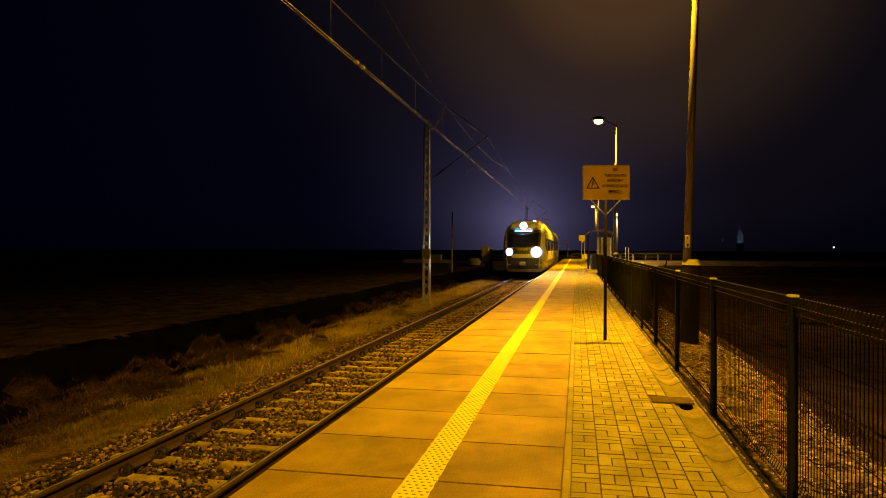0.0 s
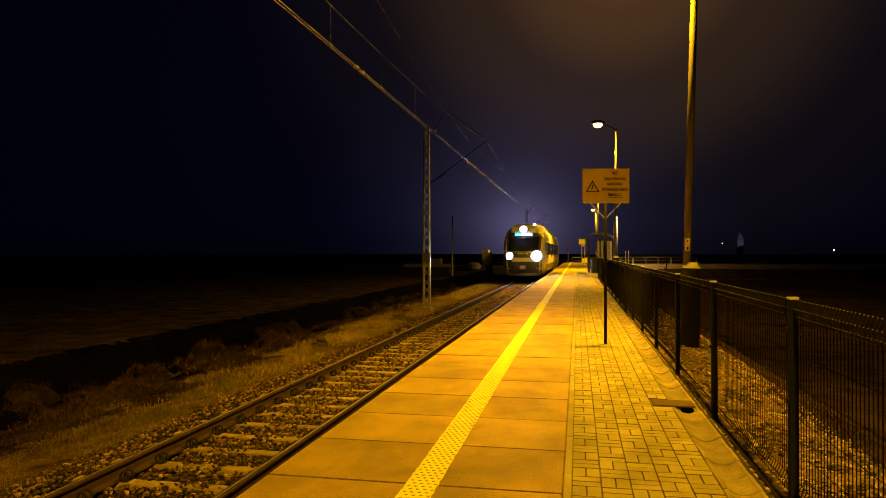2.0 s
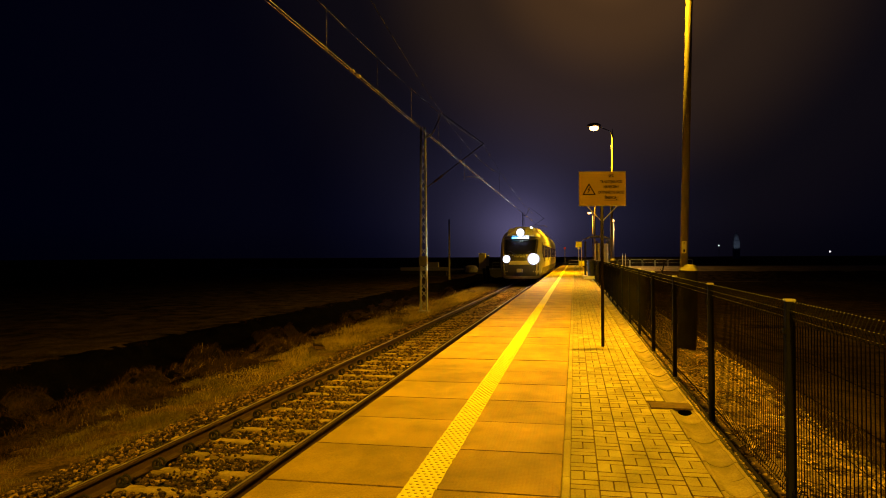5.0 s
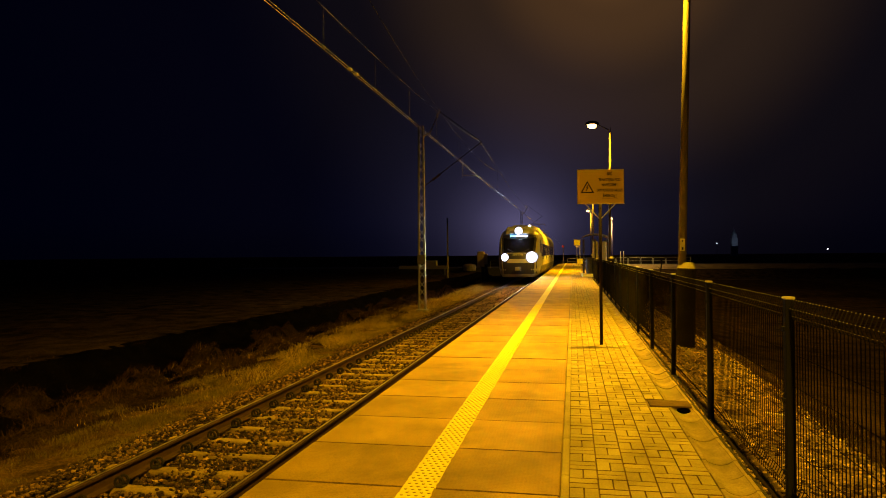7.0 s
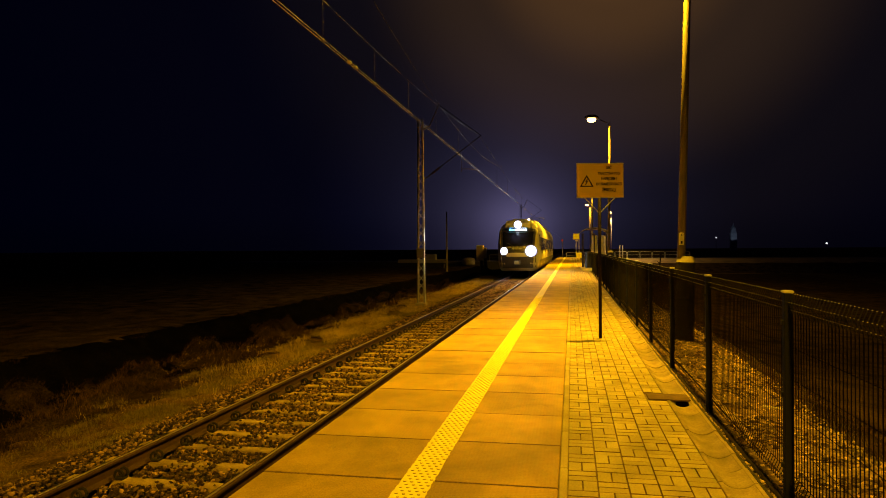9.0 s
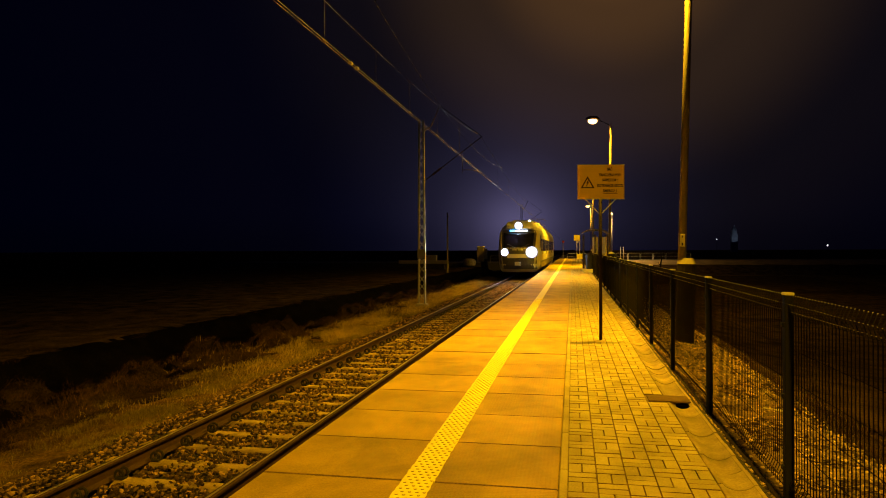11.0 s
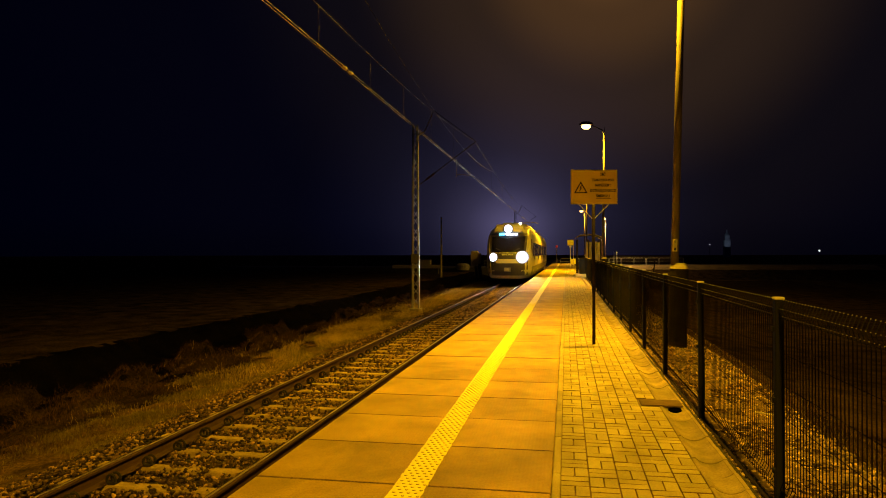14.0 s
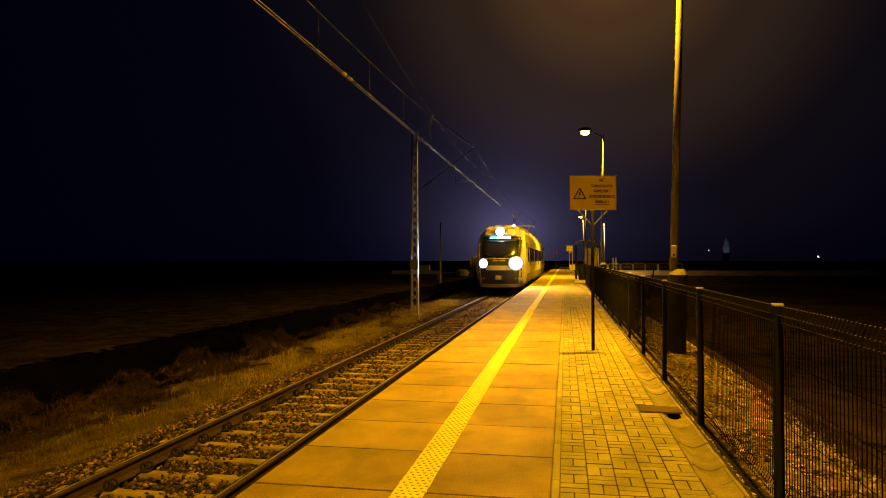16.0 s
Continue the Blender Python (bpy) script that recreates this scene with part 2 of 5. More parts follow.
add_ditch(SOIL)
BALLAST = material("ballast_stone", (0.132, 0.082, 0.050), 0.8, vary=0.25, scale=9, fine=70, bump=0.4, island=True, spread=0.75, power=3.0, spec=0.12)
# bed kept near black to put shade into the gaps between stones
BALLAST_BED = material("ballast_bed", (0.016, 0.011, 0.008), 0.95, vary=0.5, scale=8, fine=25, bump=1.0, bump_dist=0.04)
GRASS = material("dry_grass", (0.20, 0.17, 0.03), 0.9, spec=0.1, vary=0.3, scale=0.8, fine=20, bump=0.0, island=True, spread=0.5, tint=(0.13, 0.095, 0.03))
STRAW = material("straw", (0.46, 0.335, 0.10), 0.9, spec=0.1, vary=0.3, scale=0.8, fine=20, bump=0.0, island=True, spread=0.5)
GRASS_DARK = material("withered_grass", (0.070, 0.038, 0.017), 0.9, spec=0.1, vary=0.3, scale=0.8, fine=20, bump=0.0, island=True, spread=0.5)
RAILING = material("white_railing_paint", (0.30, 0.28, 0.25), 0.6, vary=0.2, scale=5, fine=60, bump=0.05)
SLEEPER = material("concrete_sleeper", (0.29, 0.21, 0.097), 0.9, spec=0.1, vary=0.3, scale=4, fine=60, bump=0.3, piece=True, spread=0.2)
RAIL_RUST = material("rusty_rail_steel", (0.055, 0.03, 0.018), 0.8, metal=0.0, spec=0.15, vary=0.3, scale=4, fine=60, bump=0.2)
RAIL_TOP = material("polished_rail_head", (0.62, 0.56, 0.50), 0.44, metal=1.0, vary=0.1, scale=2, fine=90, bump=0.05)
FENCE = material("anthracite_coated_steel", (0.009, 0.009, 0.011), 0.8, vary=0.15, scale=4, fine=120, bump=0.05, spec=0.05)
FENCE_WIRE = material("dark_coated_wire", (0.016, 0.014, 0.013), 0.9, vary=0.15, scale=4, fine=120, bump=0.0, spec=0.0)
CAP = material("pale_post_cap", (0.55, 0.52, 0.46), 0.6, vary=0.15, scale=5, fine=80, bump=0.05)
GALV = material("galvanised_steel", (0.42, 0.42, 0.42), 0.4, metal=0.55, vary=0.2, scale=3, fine=40, bump=0.1)
POLE_PAINT = material("weathered_pole_steel", (0.10, 0.085, 0.07), 0.7, metal=0.0, vary=0.2, scale=3, fine=50, bump=0.1)
POLE_BASE = material("dark_pole_coating", (0.022, 0.018, 0.016), 0.75, spec=0.15, vary=0.3, scale=3, fine=50, bump=0.15)
SLEEVE = material("olive_pole_sleeve", (0.023, 0.020, 0.013), 0.85, vary=0.3, scale=3, fine=50, bump=0.15, spec=0.1)
DARK = material("dark_plastic", (0.016, 0.018, 0.024), 0.7, spec=0.15, vary=0.2, scale=5, fine=60, bump=0.05)
SIGN_YELLOW = material("faded_yellow_sign_sheet", (0.60, 0.42, 0.05), 0.5, vary=0.08, scale=3, fine=40, bump=0.03)
BLACK_INK = material("black_print", (0.012, 0.011, 0.010), 0.8, spec=0.1, vary=0.1, scale=8, fine=60, bump=0.0)
LAMP_GLASS = glow("sodium_lamp_glass", (1.0, 0.52, 0.16), 7.0)

# ---- plan ----
EDGE, KERB0, KERB1, PAVE1, GUT1, FENCE_X = -2.20, -0.098, -0.042, 0.958, 1.225, 1.33
PLAT0, PLAT1 = -14.0, 112.0
TRACK, RAIL_Z, GAUGE = -3.88, -0.55, 1.505
PITCH = 0.6
SLEEPER_0 = 6.177 - 31 * PITCH


def hummock(x, y):
    """Scrubby lumps of earth that stand up out of the ditch."""
    n = noise.noise(Vector((x * 0.75 + 3, y * 0.42, 51))) + 0.45 * noise.noise(Vector((x * 2.1, y * 1.5, 14)))
    return 1.3 * min(0.42, max(0.0, n - 0.20)) * min(1.0, (x + 13.4) / 0.7, (-9.0 - x) / 0.7)


def ground_z(x, y):
    """Height of the land across the line: ballast shoulder, bank, ditch, field; right of the platform a verge and a slope."""
    knots = [(-900, -1.2), (-60, -1.25), (-18, -1.30), (-13.9, -1.2), (-13.3, -1.7), (-12.6, -1.95), (-10.9, -1.95), (-10.0, -1.50), (-8.6, -1.22), (-7.5, -1.00), (-6.6, -0.98), (-5.9, -0.93),
             (-5.0, -0.90), (-2.5, -0.90), (-2.0, -0.95), (-1.0, -0.9), (1.0, -0.35), (1.22, -0.22), (1.27, -0.08), (1.35, -0.07), (2.4, -0.17), (3.1, -0.38), (3.7, -0.85), (5, -1.6), (9, -2.2), (60, -2.2), (900, -2.0)]
    for (x0, z0), (x1, z1) in zip(knots, knots[1:]):
        if x0 <= x <= x1:
            z = z0 + (z1 - z0) * (x - x0) / (x1 - x0)
            break
    rough = 0.05 if (x < -6.2 or x > 1.6) else 0.0
    if -30 < x < -7.7:
        rough = 0.14
    if -13.2 < x < -11.0:
        rough = 0.05
    lump = noise.noise(Vector((x * 0.9 + 7, y * 0.55, 21))) + 0.6 * noise.noise(Vector((x * 2.3, y * 1.7, 6)))
    if -11.6 < x < -7.6:
        z += 0.34 * max(0.0, lump) * min(1.0, (-7.6 - x) / 0.5, (x + 11.6) / 0.8)
    if -13.4 < x < -9.0:
        z += hummock(x, y)
    return z + rough * (noise.noise(Vector((x * 0.7, y * 0.45, 0))) + 0.5 * noise.noise(Vector((x * 1.9, y * 1.3, 4))))


def spaced(stops):
    """Coordinates from (start, end, step) stretches."""
    out = []
    for a, b, s in stops:
        n = max(1, round((b - a) / s))
        out += [a + (b - a) * i / n for i in range(n)]
    return out + [stops[-1][1]]


def make_ground():
    xs = spaced([(-900, -100, 100), (-100, -30, 8), (-30, -15, 0.8), (-15, -5, 0.22), (-5, 1, 0.75), (1, 1.5, 0.05), (1.5, 5, 0.25), (5, 20, 1.5), (20, 100, 10), (100, 900, 100)])
    ys = spaced([(-60, 0, 5), (0, 30, 0.3), (30, 60, 0.7), (60, 140, 4), (140, 400, 20), (400, 1500, 100)])
    verts = [(x, y, ground_z(x, y)) for y in ys for x in xs]
    n = len(xs)
    faces = [(j * n + i, j * n + i + 1, (j + 1) * n + i + 1, (j + 1) * n + i) for j in range(len(ys) - 1) for i in range(n - 1)]
    me = bpy.data.meshes.new("ground")
    me.from_pydata(verts, [], faces)
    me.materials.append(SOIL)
    me.materials.append(TURF)
    me.materials.append(DITCH_DARK)
    me.materials.append(SCRUB)
    me.materials.append(SLOPE)
    for p in me.polygons:
        p.use_smooth = True
        x, y = p.center.x + 0.35 * noise.noise(Vector((p.center.x, p.center.y * 0.8, 31))) + 0.3 * noise.noise(Vector((p.center.x * 3.1, p.center.y * 4.3, 11))), p.center.y
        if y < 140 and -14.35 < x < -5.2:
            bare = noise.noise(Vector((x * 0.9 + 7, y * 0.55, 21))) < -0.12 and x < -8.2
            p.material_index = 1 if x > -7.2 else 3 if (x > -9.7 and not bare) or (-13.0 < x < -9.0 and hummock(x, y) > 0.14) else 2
        elif 2.45 < x < 30 and y < 100:
            p.material_index = 4
    return tagged(new("ground", me), "dark rough field and grassy banks along the railway line", "ground", kind="structure")


make_ground()


# ---- platform ----
def make_platform():
    plat = tagged(new("platform", mesh_of("platform", boxed(EDGE + 0.06, PLAT0, -1.2, GUT1, PLAT1, -0.06), CONCRETE)),
                  "concrete railway platform with slabs, paving and a gutter", "platform", kind="structure")
    # bed of the paving, a little below its face
    part("joint_bed", boxed(KERB0 + 0.005, PLAT0, -0.055, PAVE1, PLAT1, -0.016), JOINT, plat)
    part("gutter_bed", boxed(PAVE1 + 0.001, PLAT0, -0.058, GUT1 - 0.004, PLAT1, -0.0565), JOINT, plat)
    # raised dark strip that paints the shadow along the gutter's outer edge
    part("gap_shade_strip", boxed(GUT1 + 0.002, PLAT0, -0.20, GUT1 + 0.052, 30, -0.034, bevel=0.008), BALLAST_BED, plat, "black strip for the shaded gap beside the gutter")
    # slabs across the edge side, one metre each
    def slab_mesh(y0, y1):
        bm = boxed(EDGE, y0, -0.20, KERB0 - 0.008, y1, 0.0, bevel=0.006)
        for f in bm.faces:  # dirt in the joints between slabs
            f.material_index = int(abs(f.normal.y) > 0.5)
        return mesh_of("slab", bm, [CONCRETE_SLAB, JOINT])
    me = slab_mesh(-0.484, 0.484)
    y = 3.59 - 18 * 0.98
    while y < PLAT1:
        ob = new("slab", me)
        ob.parent = plat
        ob.location = (random.uniform(-0.003, 0.003), y + 0.49, random.uniform(-0.003, 0.0015))
        ob.rotation_euler = (random.uniform(-0.001, 0.001), random.uniform(-0.0008, 0.0008), 0)
        y += 0.98
    # dark gap filler under the slab joints
    part("slab_bedding", boxed(EDGE + 0.05, PLAT0, -0.055, KERB0, PLAT1, -0.02), JOINT, plat)
    # kerb stones between slabs and paving
    kme = mesh_of("kerb_stone", boxed(KERB0, -0.495, -0.15, KERB1, 0.495, 0.0, bevel=0.006), PAVER)
    for i in range(126):
        ob = new("kerb_stone", kme)
        ob.parent = plat
        ob.location = (0, PLAT0 + 0.5 + i, random.uniform(-0.002, 0.002))
    return plat


platform = make_platform()


def make_tactile_strip():
    x0, x1 = -1.166, -0.945
    strip = thing("tactile_strip", "bright yellow studded warning strip on the platform slabs", "tactile paving", kind="structure")
    def ragged_tile(seed):
        rng, bm = random.Random(seed), bmesh.new()
        n = 28
        ys = [-0.489 + 0.978 * i / n for i in range(n + 1)]
        edge = [(x0 + rng.uniform(-0.006, 0.004), y) for y in ys] + [(x1 + rng.uniform(-0.004, 0.006), y) for y in ys[::-1]]
        top, low = [bm.verts.new((x, y, 0.005)) for x, y in edge], [bm.verts.new((x, y, -0.004)) for x, y in edge]
        for i in range(len(edge)):
            j = (i + 1) % len(edge)
            bm.faces.new((top[i], top[j], low[j], low[i]))
        for i in range(n):
            bm.faces.new((top[i], top[2 * n + 1 - i], top[2 * n - i], top[i + 1]))
        bmesh.ops.recalc_face_normals(bm, faces=bm.faces)
        return mesh_of("strip_tile", bm, YELLOW)
    tiles = [ragged_tile(i) for i in range(5)]
    y = 3.59 - 17 * 0.98
    while y < PLAT1 - 0.5:
        ob = new("strip_tile", tiles[random.randrange(5)])
        ob.parent = strip
        ob.location = (0, y + 0.49, 0)
        y += 0.98
    bm = bmesh.new()
    for j in range(600):
        yy = -13.0 + j * 0.058
        for i in range(4):
            x = x0 + 0.03 + i * 0.05 + (0.025 if j % 2 else 0)
            ring = []
            for r, z in ((0.0135, 0.0045), (0.0075, 0.0095)):
                ring.append([bm.verts.new((x + r * math.cos(a), yy + r * math.sin(a), z)) for a in [k * math.pi / 3 for k in range(6)]])
            # painted shade on the sides of near studs only, plain yellow further on
            for k in range(6):
                bm.faces.new((ring[0][k], ring[0][(k + 1) % 6], ring[1][(k + 1) % 6], ring[1][k])).material_index = int(yy > 9 + 4 * random.random())
            bm.faces.new(ring[1]).material_index = 1
    tagged(part("studs", bm, [YELLOW_SHADED, YELLOW], strip, "yellow studs with shade painted on their sides"), kind="stuff")


make_tactile_strip()


# ---- lamps along the platform ----
def lamp_light(x, y, z, power, name="sodium_light"):
    d = bpy.data.lights.new(name, "AREA")
    d.shape, d.size, d.size_y, d.energy, d.color, d.spread = "ELLIPSE", 0.35, 0.22, power, SODIUM, radians(166)
    ob = new(name, d)
    ob.location = (x, y, z)
    return ob


LAMP_POWER = 2400.0


COLLAR = material("pale_collar_steel", (0.24, 0.22, 0.17), 0.8, vary=0.2, scale=5, fine=50, bump=0.1, spec=0.1)


def make_lamp_post(y, x=2.0, height=8.42, arm=0.98, lean=0.9, wide=True, power=1.0):
    post = thing("lamp_post", "tall grey steel lamp post with a lit orange sodium lamp", "street lamp", "lamp posts along the platform", at=pose(x, y, -0.25, 0, lean, 0))
    off = Matrix.Translation((0.085, 0.03, 0))
    part("base_sleeve", spun(bmesh.new(), [(0.168, -0.25), (0.166, 1.55), (0.164, 1.565)], 20, off), SLEEVE, post, "wide dark olive base sleeve")
    part("collar", spun(bmesh.new(), [(0.172, 1.566), (0.165, 1.582), (0.125, 1.67), (0.090, 1.677)], 20, off), COLLAR, post, "pale tapered collar")
    part("pole", tubed([(0, 0, 1.63), (0, 0, height)], 0.070, 14, 0.060), POLE_PAINT, post, smooth=True)
    part("tip", tubed([(0, 0, height), (0, 0, height + 0.32)], 0.03, 8, 0.008), POLE_PAINT, post)
    pts = [(0, 0, height - 0.1)] + [(-arm * 0.8 * s, 0, height + 0.12 + 0.38 * s) for s in (0.15, 0.5, 1.0)]
    part("arm", tubed(pts, 0.024, 8), POLE_BASE, post, "dark curved arm")
    head = bmesh.new()
    spun(head, [(0.02, 0.16), (0.12, 0.15), (0.20, 0.09), (0.225, 0.0), (0.215, -0.03)], 16)
    for v in head.verts:
        v.co.x *= 1.7
    head.transform(Matrix.Translation((-arm, 0, height + 0.50)))
    lantern = part("lantern", head, POLE_PAINT, post, "grey lamp housing")
    glass = bmesh.new()
    spun(glass, [(0.18, -0.032), (0.20, -0.10), (0.18, -0.19), (0.11, -0.25), (0.03, -0.27)], 16)
    for v in glass.verts:
        v.co.x *= 1.25
    glass.transform(Matrix.Translation((-arm, 0, height + 0.50)))
    part("lamp_glass", glass, LAMP_GLASS, lantern, "glowing orange lamp glass")
    at = post.matrix_basis @ Vector((-arm, 0, height + 0.20))
    lamp_light(at.x, at.y, at.z, LAMP_POWER * power)
    return post


post_near = make_lamp_post(13.0, x=1.915, arm=1.3, lean=1.6)
make_lamp_post(38.0, x=1.95, power=1.15)
make_lamp_post(63.0, x=1.78, power=1.6)
make_lamp_post(-12.0, power=4.1)
make_lamp_post(98.0, x=2.58, height=7.45, arm=0.42, lean=0.0, power=0.7)
# number plate on the near post: kept as plain bars
plate = part("number_plate", boxed(-0.055, -0.074, 1.88, 0.03, -0.068, 2.10, bevel=0.003), CAP, post_near, "small white plate with black marks")
part("plate_mark", boxed(-0.025, -0.079, 1.90, 0.005, -0.0745, 1.95), BLACK_INK, plate)
part("plate_mark", boxed(-0.020, -0.079, 2.04, -0.008, -0.0745, 2.08), BLACK_INK, plate)


# ---- warning sign ----
def text_part(words, size, parent, at, mat, name="lettering"):
    cu = bpy.data.curves.new("letters", "FONT")
    cu.body, cu.size, cu.align_x, cu.align_y, cu.extrude, cu.resolution_u, cu.offset = words, size, "CENTER", "CENTER", 0.001, 3, 0.0025
    tmp = new("letters", cu)
    bpy.context.view_layer.update()
    me = bpy.data.meshes.new_from_object(tmp)
    bpy.data.objects.remove(tmp)
    me.materials.clear()
    me.materials.append(mat)
    ob = new(name, me)
    ob.parent = parent
    ob.matrix_basis = at
    return ob


def make_sign():
    sign = thing("warning_sign", "yellow high-voltage warning sign on a thin dark steel post", "sign", at=pose(0.485, 12.22, 0, 0, 0, 11))
    part("post", tubed([(0, 0.02, -0.05), (0.0, 0.02, 2.9)], 0.028, 12), RUSTY, sign, "thin dark brown post", smooth=True)
    board = part("board", boxed(-0.41, -0.035, 2.47, 0.41, -0.018, 3.06, bevel=0.004), SIGN_YELLOW, sign, "faded yellow sheet with a triangle and black writing")
    for a in ((-0.415, 2.462, 0.415, 2.470), (-0.415, 3.06, 0.415, 3.068)):
        part("rim", boxed(a[0], -0.037, a[1], a[2], -0.016, a[3]), CAP, board)
    for s in (-1, 1):
        part("strut", tubed([(0, 0.02, 2.19), (s * 0.27, 0.0, 2.47), (s * 0.30, -0.005, 2.60)], 0.009, 6), GALV, sign)
    part("clamp", boxed(-0.05, -0.015, 2.72, 0.05, 0.055, 2.80, bevel=0.004), GALV, sign)
    tri = bmesh.new()
    outer = [(-0.12, 0), (0.12, 0), (0, 0.21)]
    inner = [(-0.088, 0.018), (0.088, 0.018), (0, 0.172)]
    vs = [[tri.verts.new((x, y, z)) for x, z in pts] for pts in (outer, inner) for y in (0.0, -0.003)]
    for i in range(3):
        j = (i + 1) % 3
        tri.faces.new((vs[1][i], vs[1][j], vs[3][j], vs[3][i]))
        tri.faces.new((vs[0][i], vs[0][j], vs[1][j], vs[1][i]))
        tri.faces.new((vs[2][i], vs[2][j], vs[3][j], vs[3][i]))
    bmesh.ops.recalc_face_normals(tri, faces=tri.faces)
    tri.transform(Matrix.Translation((-0.235, -0.0355, 2.655)))
    part("triangle", tri, BLACK_INK, board)
    bolt = bmesh.new()
    pts = [(0.012, 0.150), (-0.028, 0.085), (-0.004, 0.088), (-0.024, 0.045), (-0.030, 0.050), (-0.026, 0.026), (-0.006, 0.040), (-0.014, 0.043), (0.026, 0.102), (0.004, 0.099), (0.022, 0.150)]
    f = bolt.faces.new([bolt.verts.new((x, 0, z)) for x, z in pts])
    bmesh.ops.solidify(bolt, geom=[f], thickness=0.003)
    bolt.transform(Matrix.Translation((-0.235, -0.0375, 2.655)))
    part("lightning_bolt", bolt, BLACK_INK, board)
    rows = [("SIE\u0106", 2.985), ("TRAKCYJNA POD", 2.885), ("NAPI\u0118CIEM !", 2.795), ("DOTKNI\u0118CIE GROZI", 2.700), ("\u015aMIERCI\u0104 !", 2.605)]
    for words, z in rows:
        text_part(words, 0.066, board, pose(0.155, -0.0365, z, 90, 0, 0) @ Matrix.Diagonal((0.74, 1, 1, 1)), BLACK_INK)
    part("underline", boxed(0.03, -0.0385, 2.560, 0.29, -0.0355, 2.568), BLACK_INK, board)
    return sign


RUSTY = material("brown_painted_steel", (0.014, 0.009, 0.007), 0.8, vary=0.3, scale=5, fine=60, bump=0.1, spec=0.1)
make_sign()


# ---- fence ----
def make_fence():
    fence = thing("mesh_fence", "anthracite welded wire mesh fence with square posts and pale caps", "fence")
    post_me = mesh_of("post", boxed(-0.027, -0.027, -0.3, 0.027, 0.027, 1.30, bevel=0.004), FENCE)
    cap_me = mesh_of("cap", boxed(-0.031, -0.031, 1.301, 0.031, 0.031, 1.318, bevel=0.005), CAP)
    clip_me = mesh_of("clip", boxed(-0.050, -0.02, 0, -0.029, 0.02, 0.03, bevel=0.003), FENCE)
    folds = [(0.04, 0), (0.08, 0), (0.12, 0.8), (0.16, 0), (0.70, 0), (1.175, 0), (1.196, 0.3), (1.199, 0.36), (1.244, 1), (1.247, 1), (1.298, 0.1), (1.302, 0)]

    def wire_into(bm, y):
        ring0 = None
        for z, b in folds:
            x = -0.022 * b
            ring = [bm.verts.new((x + dx, y + dy, z)) for dx, dy in ((-0.0022, -0.0022), (0.0022, -0.0022), (0.0022, 0.0022), (-0.0022, 0.0022))]
            if ring0:
                for k in range(4):
                    f = bm.faces.new((ring0[k], ring0[(k + 1) % 4], ring[(k + 1) % 4], ring[k]))
                    # pale bands at tip and folds stand in for lamp glints on the wire
                    f.material_index = int(z in (1.302, 1.247, 1.199))
            ring0 = ring
        bm.faces.new(ring0).material_index = 1
        return bm

    def bars_mesh():
        return mesh_of("wire_panel", tubed([(-0.005, 0.0, 0.06), (-0.005, 2.50, 0.06)], 0.0024, 5), FENCE_WIRE)

    cross = mesh_of("cross_wire", tubed([(0.004, 0.0, 0.0), (0.004, 2.50, 0.0)], 0.0022, 5), FENCE_WIRE)
    ys = [0.035 + i * 2.43 / 49 for i in range(50)]
    one = mesh_of("wire", wire_into(bmesh.new(), 0.0), [FENCE_WIRE, GALV])
    many = bmesh.new()
    for y in ys:
        wire_into(many, y)
    many = mesh_of("wires", many, [FENCE_WIRE, GALV])
    pm = bars_mesh()
    plinth = mesh_of("plinth_board", boxed(-0.02, 0.035, -0.32, 0.02, 2.465, -0.045, bevel=0.006), PLINTH)
    for i in range(22):
        y = 2.09 + (i - 3) * 2.525
        tilt = random.uniform(-0.4, 0.4)
        p = new("post", post_me)
        p.parent = fence
        p.matrix_basis = pose(FENCE_X, y, 0.0, tilt, random.uniform(-0.3, 0.3), 0)
        c = new("cap", cap_me)
        c.parent = p
        for z in (0.2, 0.65, 1.1):
            k = new("clip", clip_me)
            k.parent = p
            k.location = (0.01, 0, z)
        if i < 21:
            w = new("wire_panel", pm)
            w.parent = fence
            w.location = (FENCE_X + 0.012, y, 0)
            for z in (0.16, 0.36, 0.56, 0.76, 0.96, 1.18):
                k = new("cross_wire", cross)
                k.parent = w
                k.location = (0, 0, z)
            if 3 <= i < 9:
                for yy in ys:
                    v = new("wire", one)
                    v.parent = w
                    v.location = (0, yy, 0)
            else:
                v = tagged(new("mesh_infill", many), kind="stuff")
                v.parent = w
            b = new("plinth_board", plinth)
            b.parent = fence
            b.location = (FENCE_X, y, 0)
    return fence


PLINTH = material("dark_plinth_board", (0.022, 0.018, 0.015), 0.9, vary=0.35, scale=3, fine=50, bump=0.3, spec=0.05)
CONCRETE_DARK = material("damp_dark_concrete", (0.07, 0.06, 0.05), 0.85, vary=0.35, scale=3, fine=50, bump=0.3)
make_fence()


# ---- overhead line ----
WIRE_DULL = material("dull_messenger_wire", (0.035, 0.034, 0.034), 0.6, metal=0.3, vary=0.2, scale=3, fine=30, bump=0.0)
WIRE = material("bronze_wire", (0.15, 0.14, 0.135), 0.55, metal=0.5, vary=0.2, scale=3, fine=30, bump=0.0)


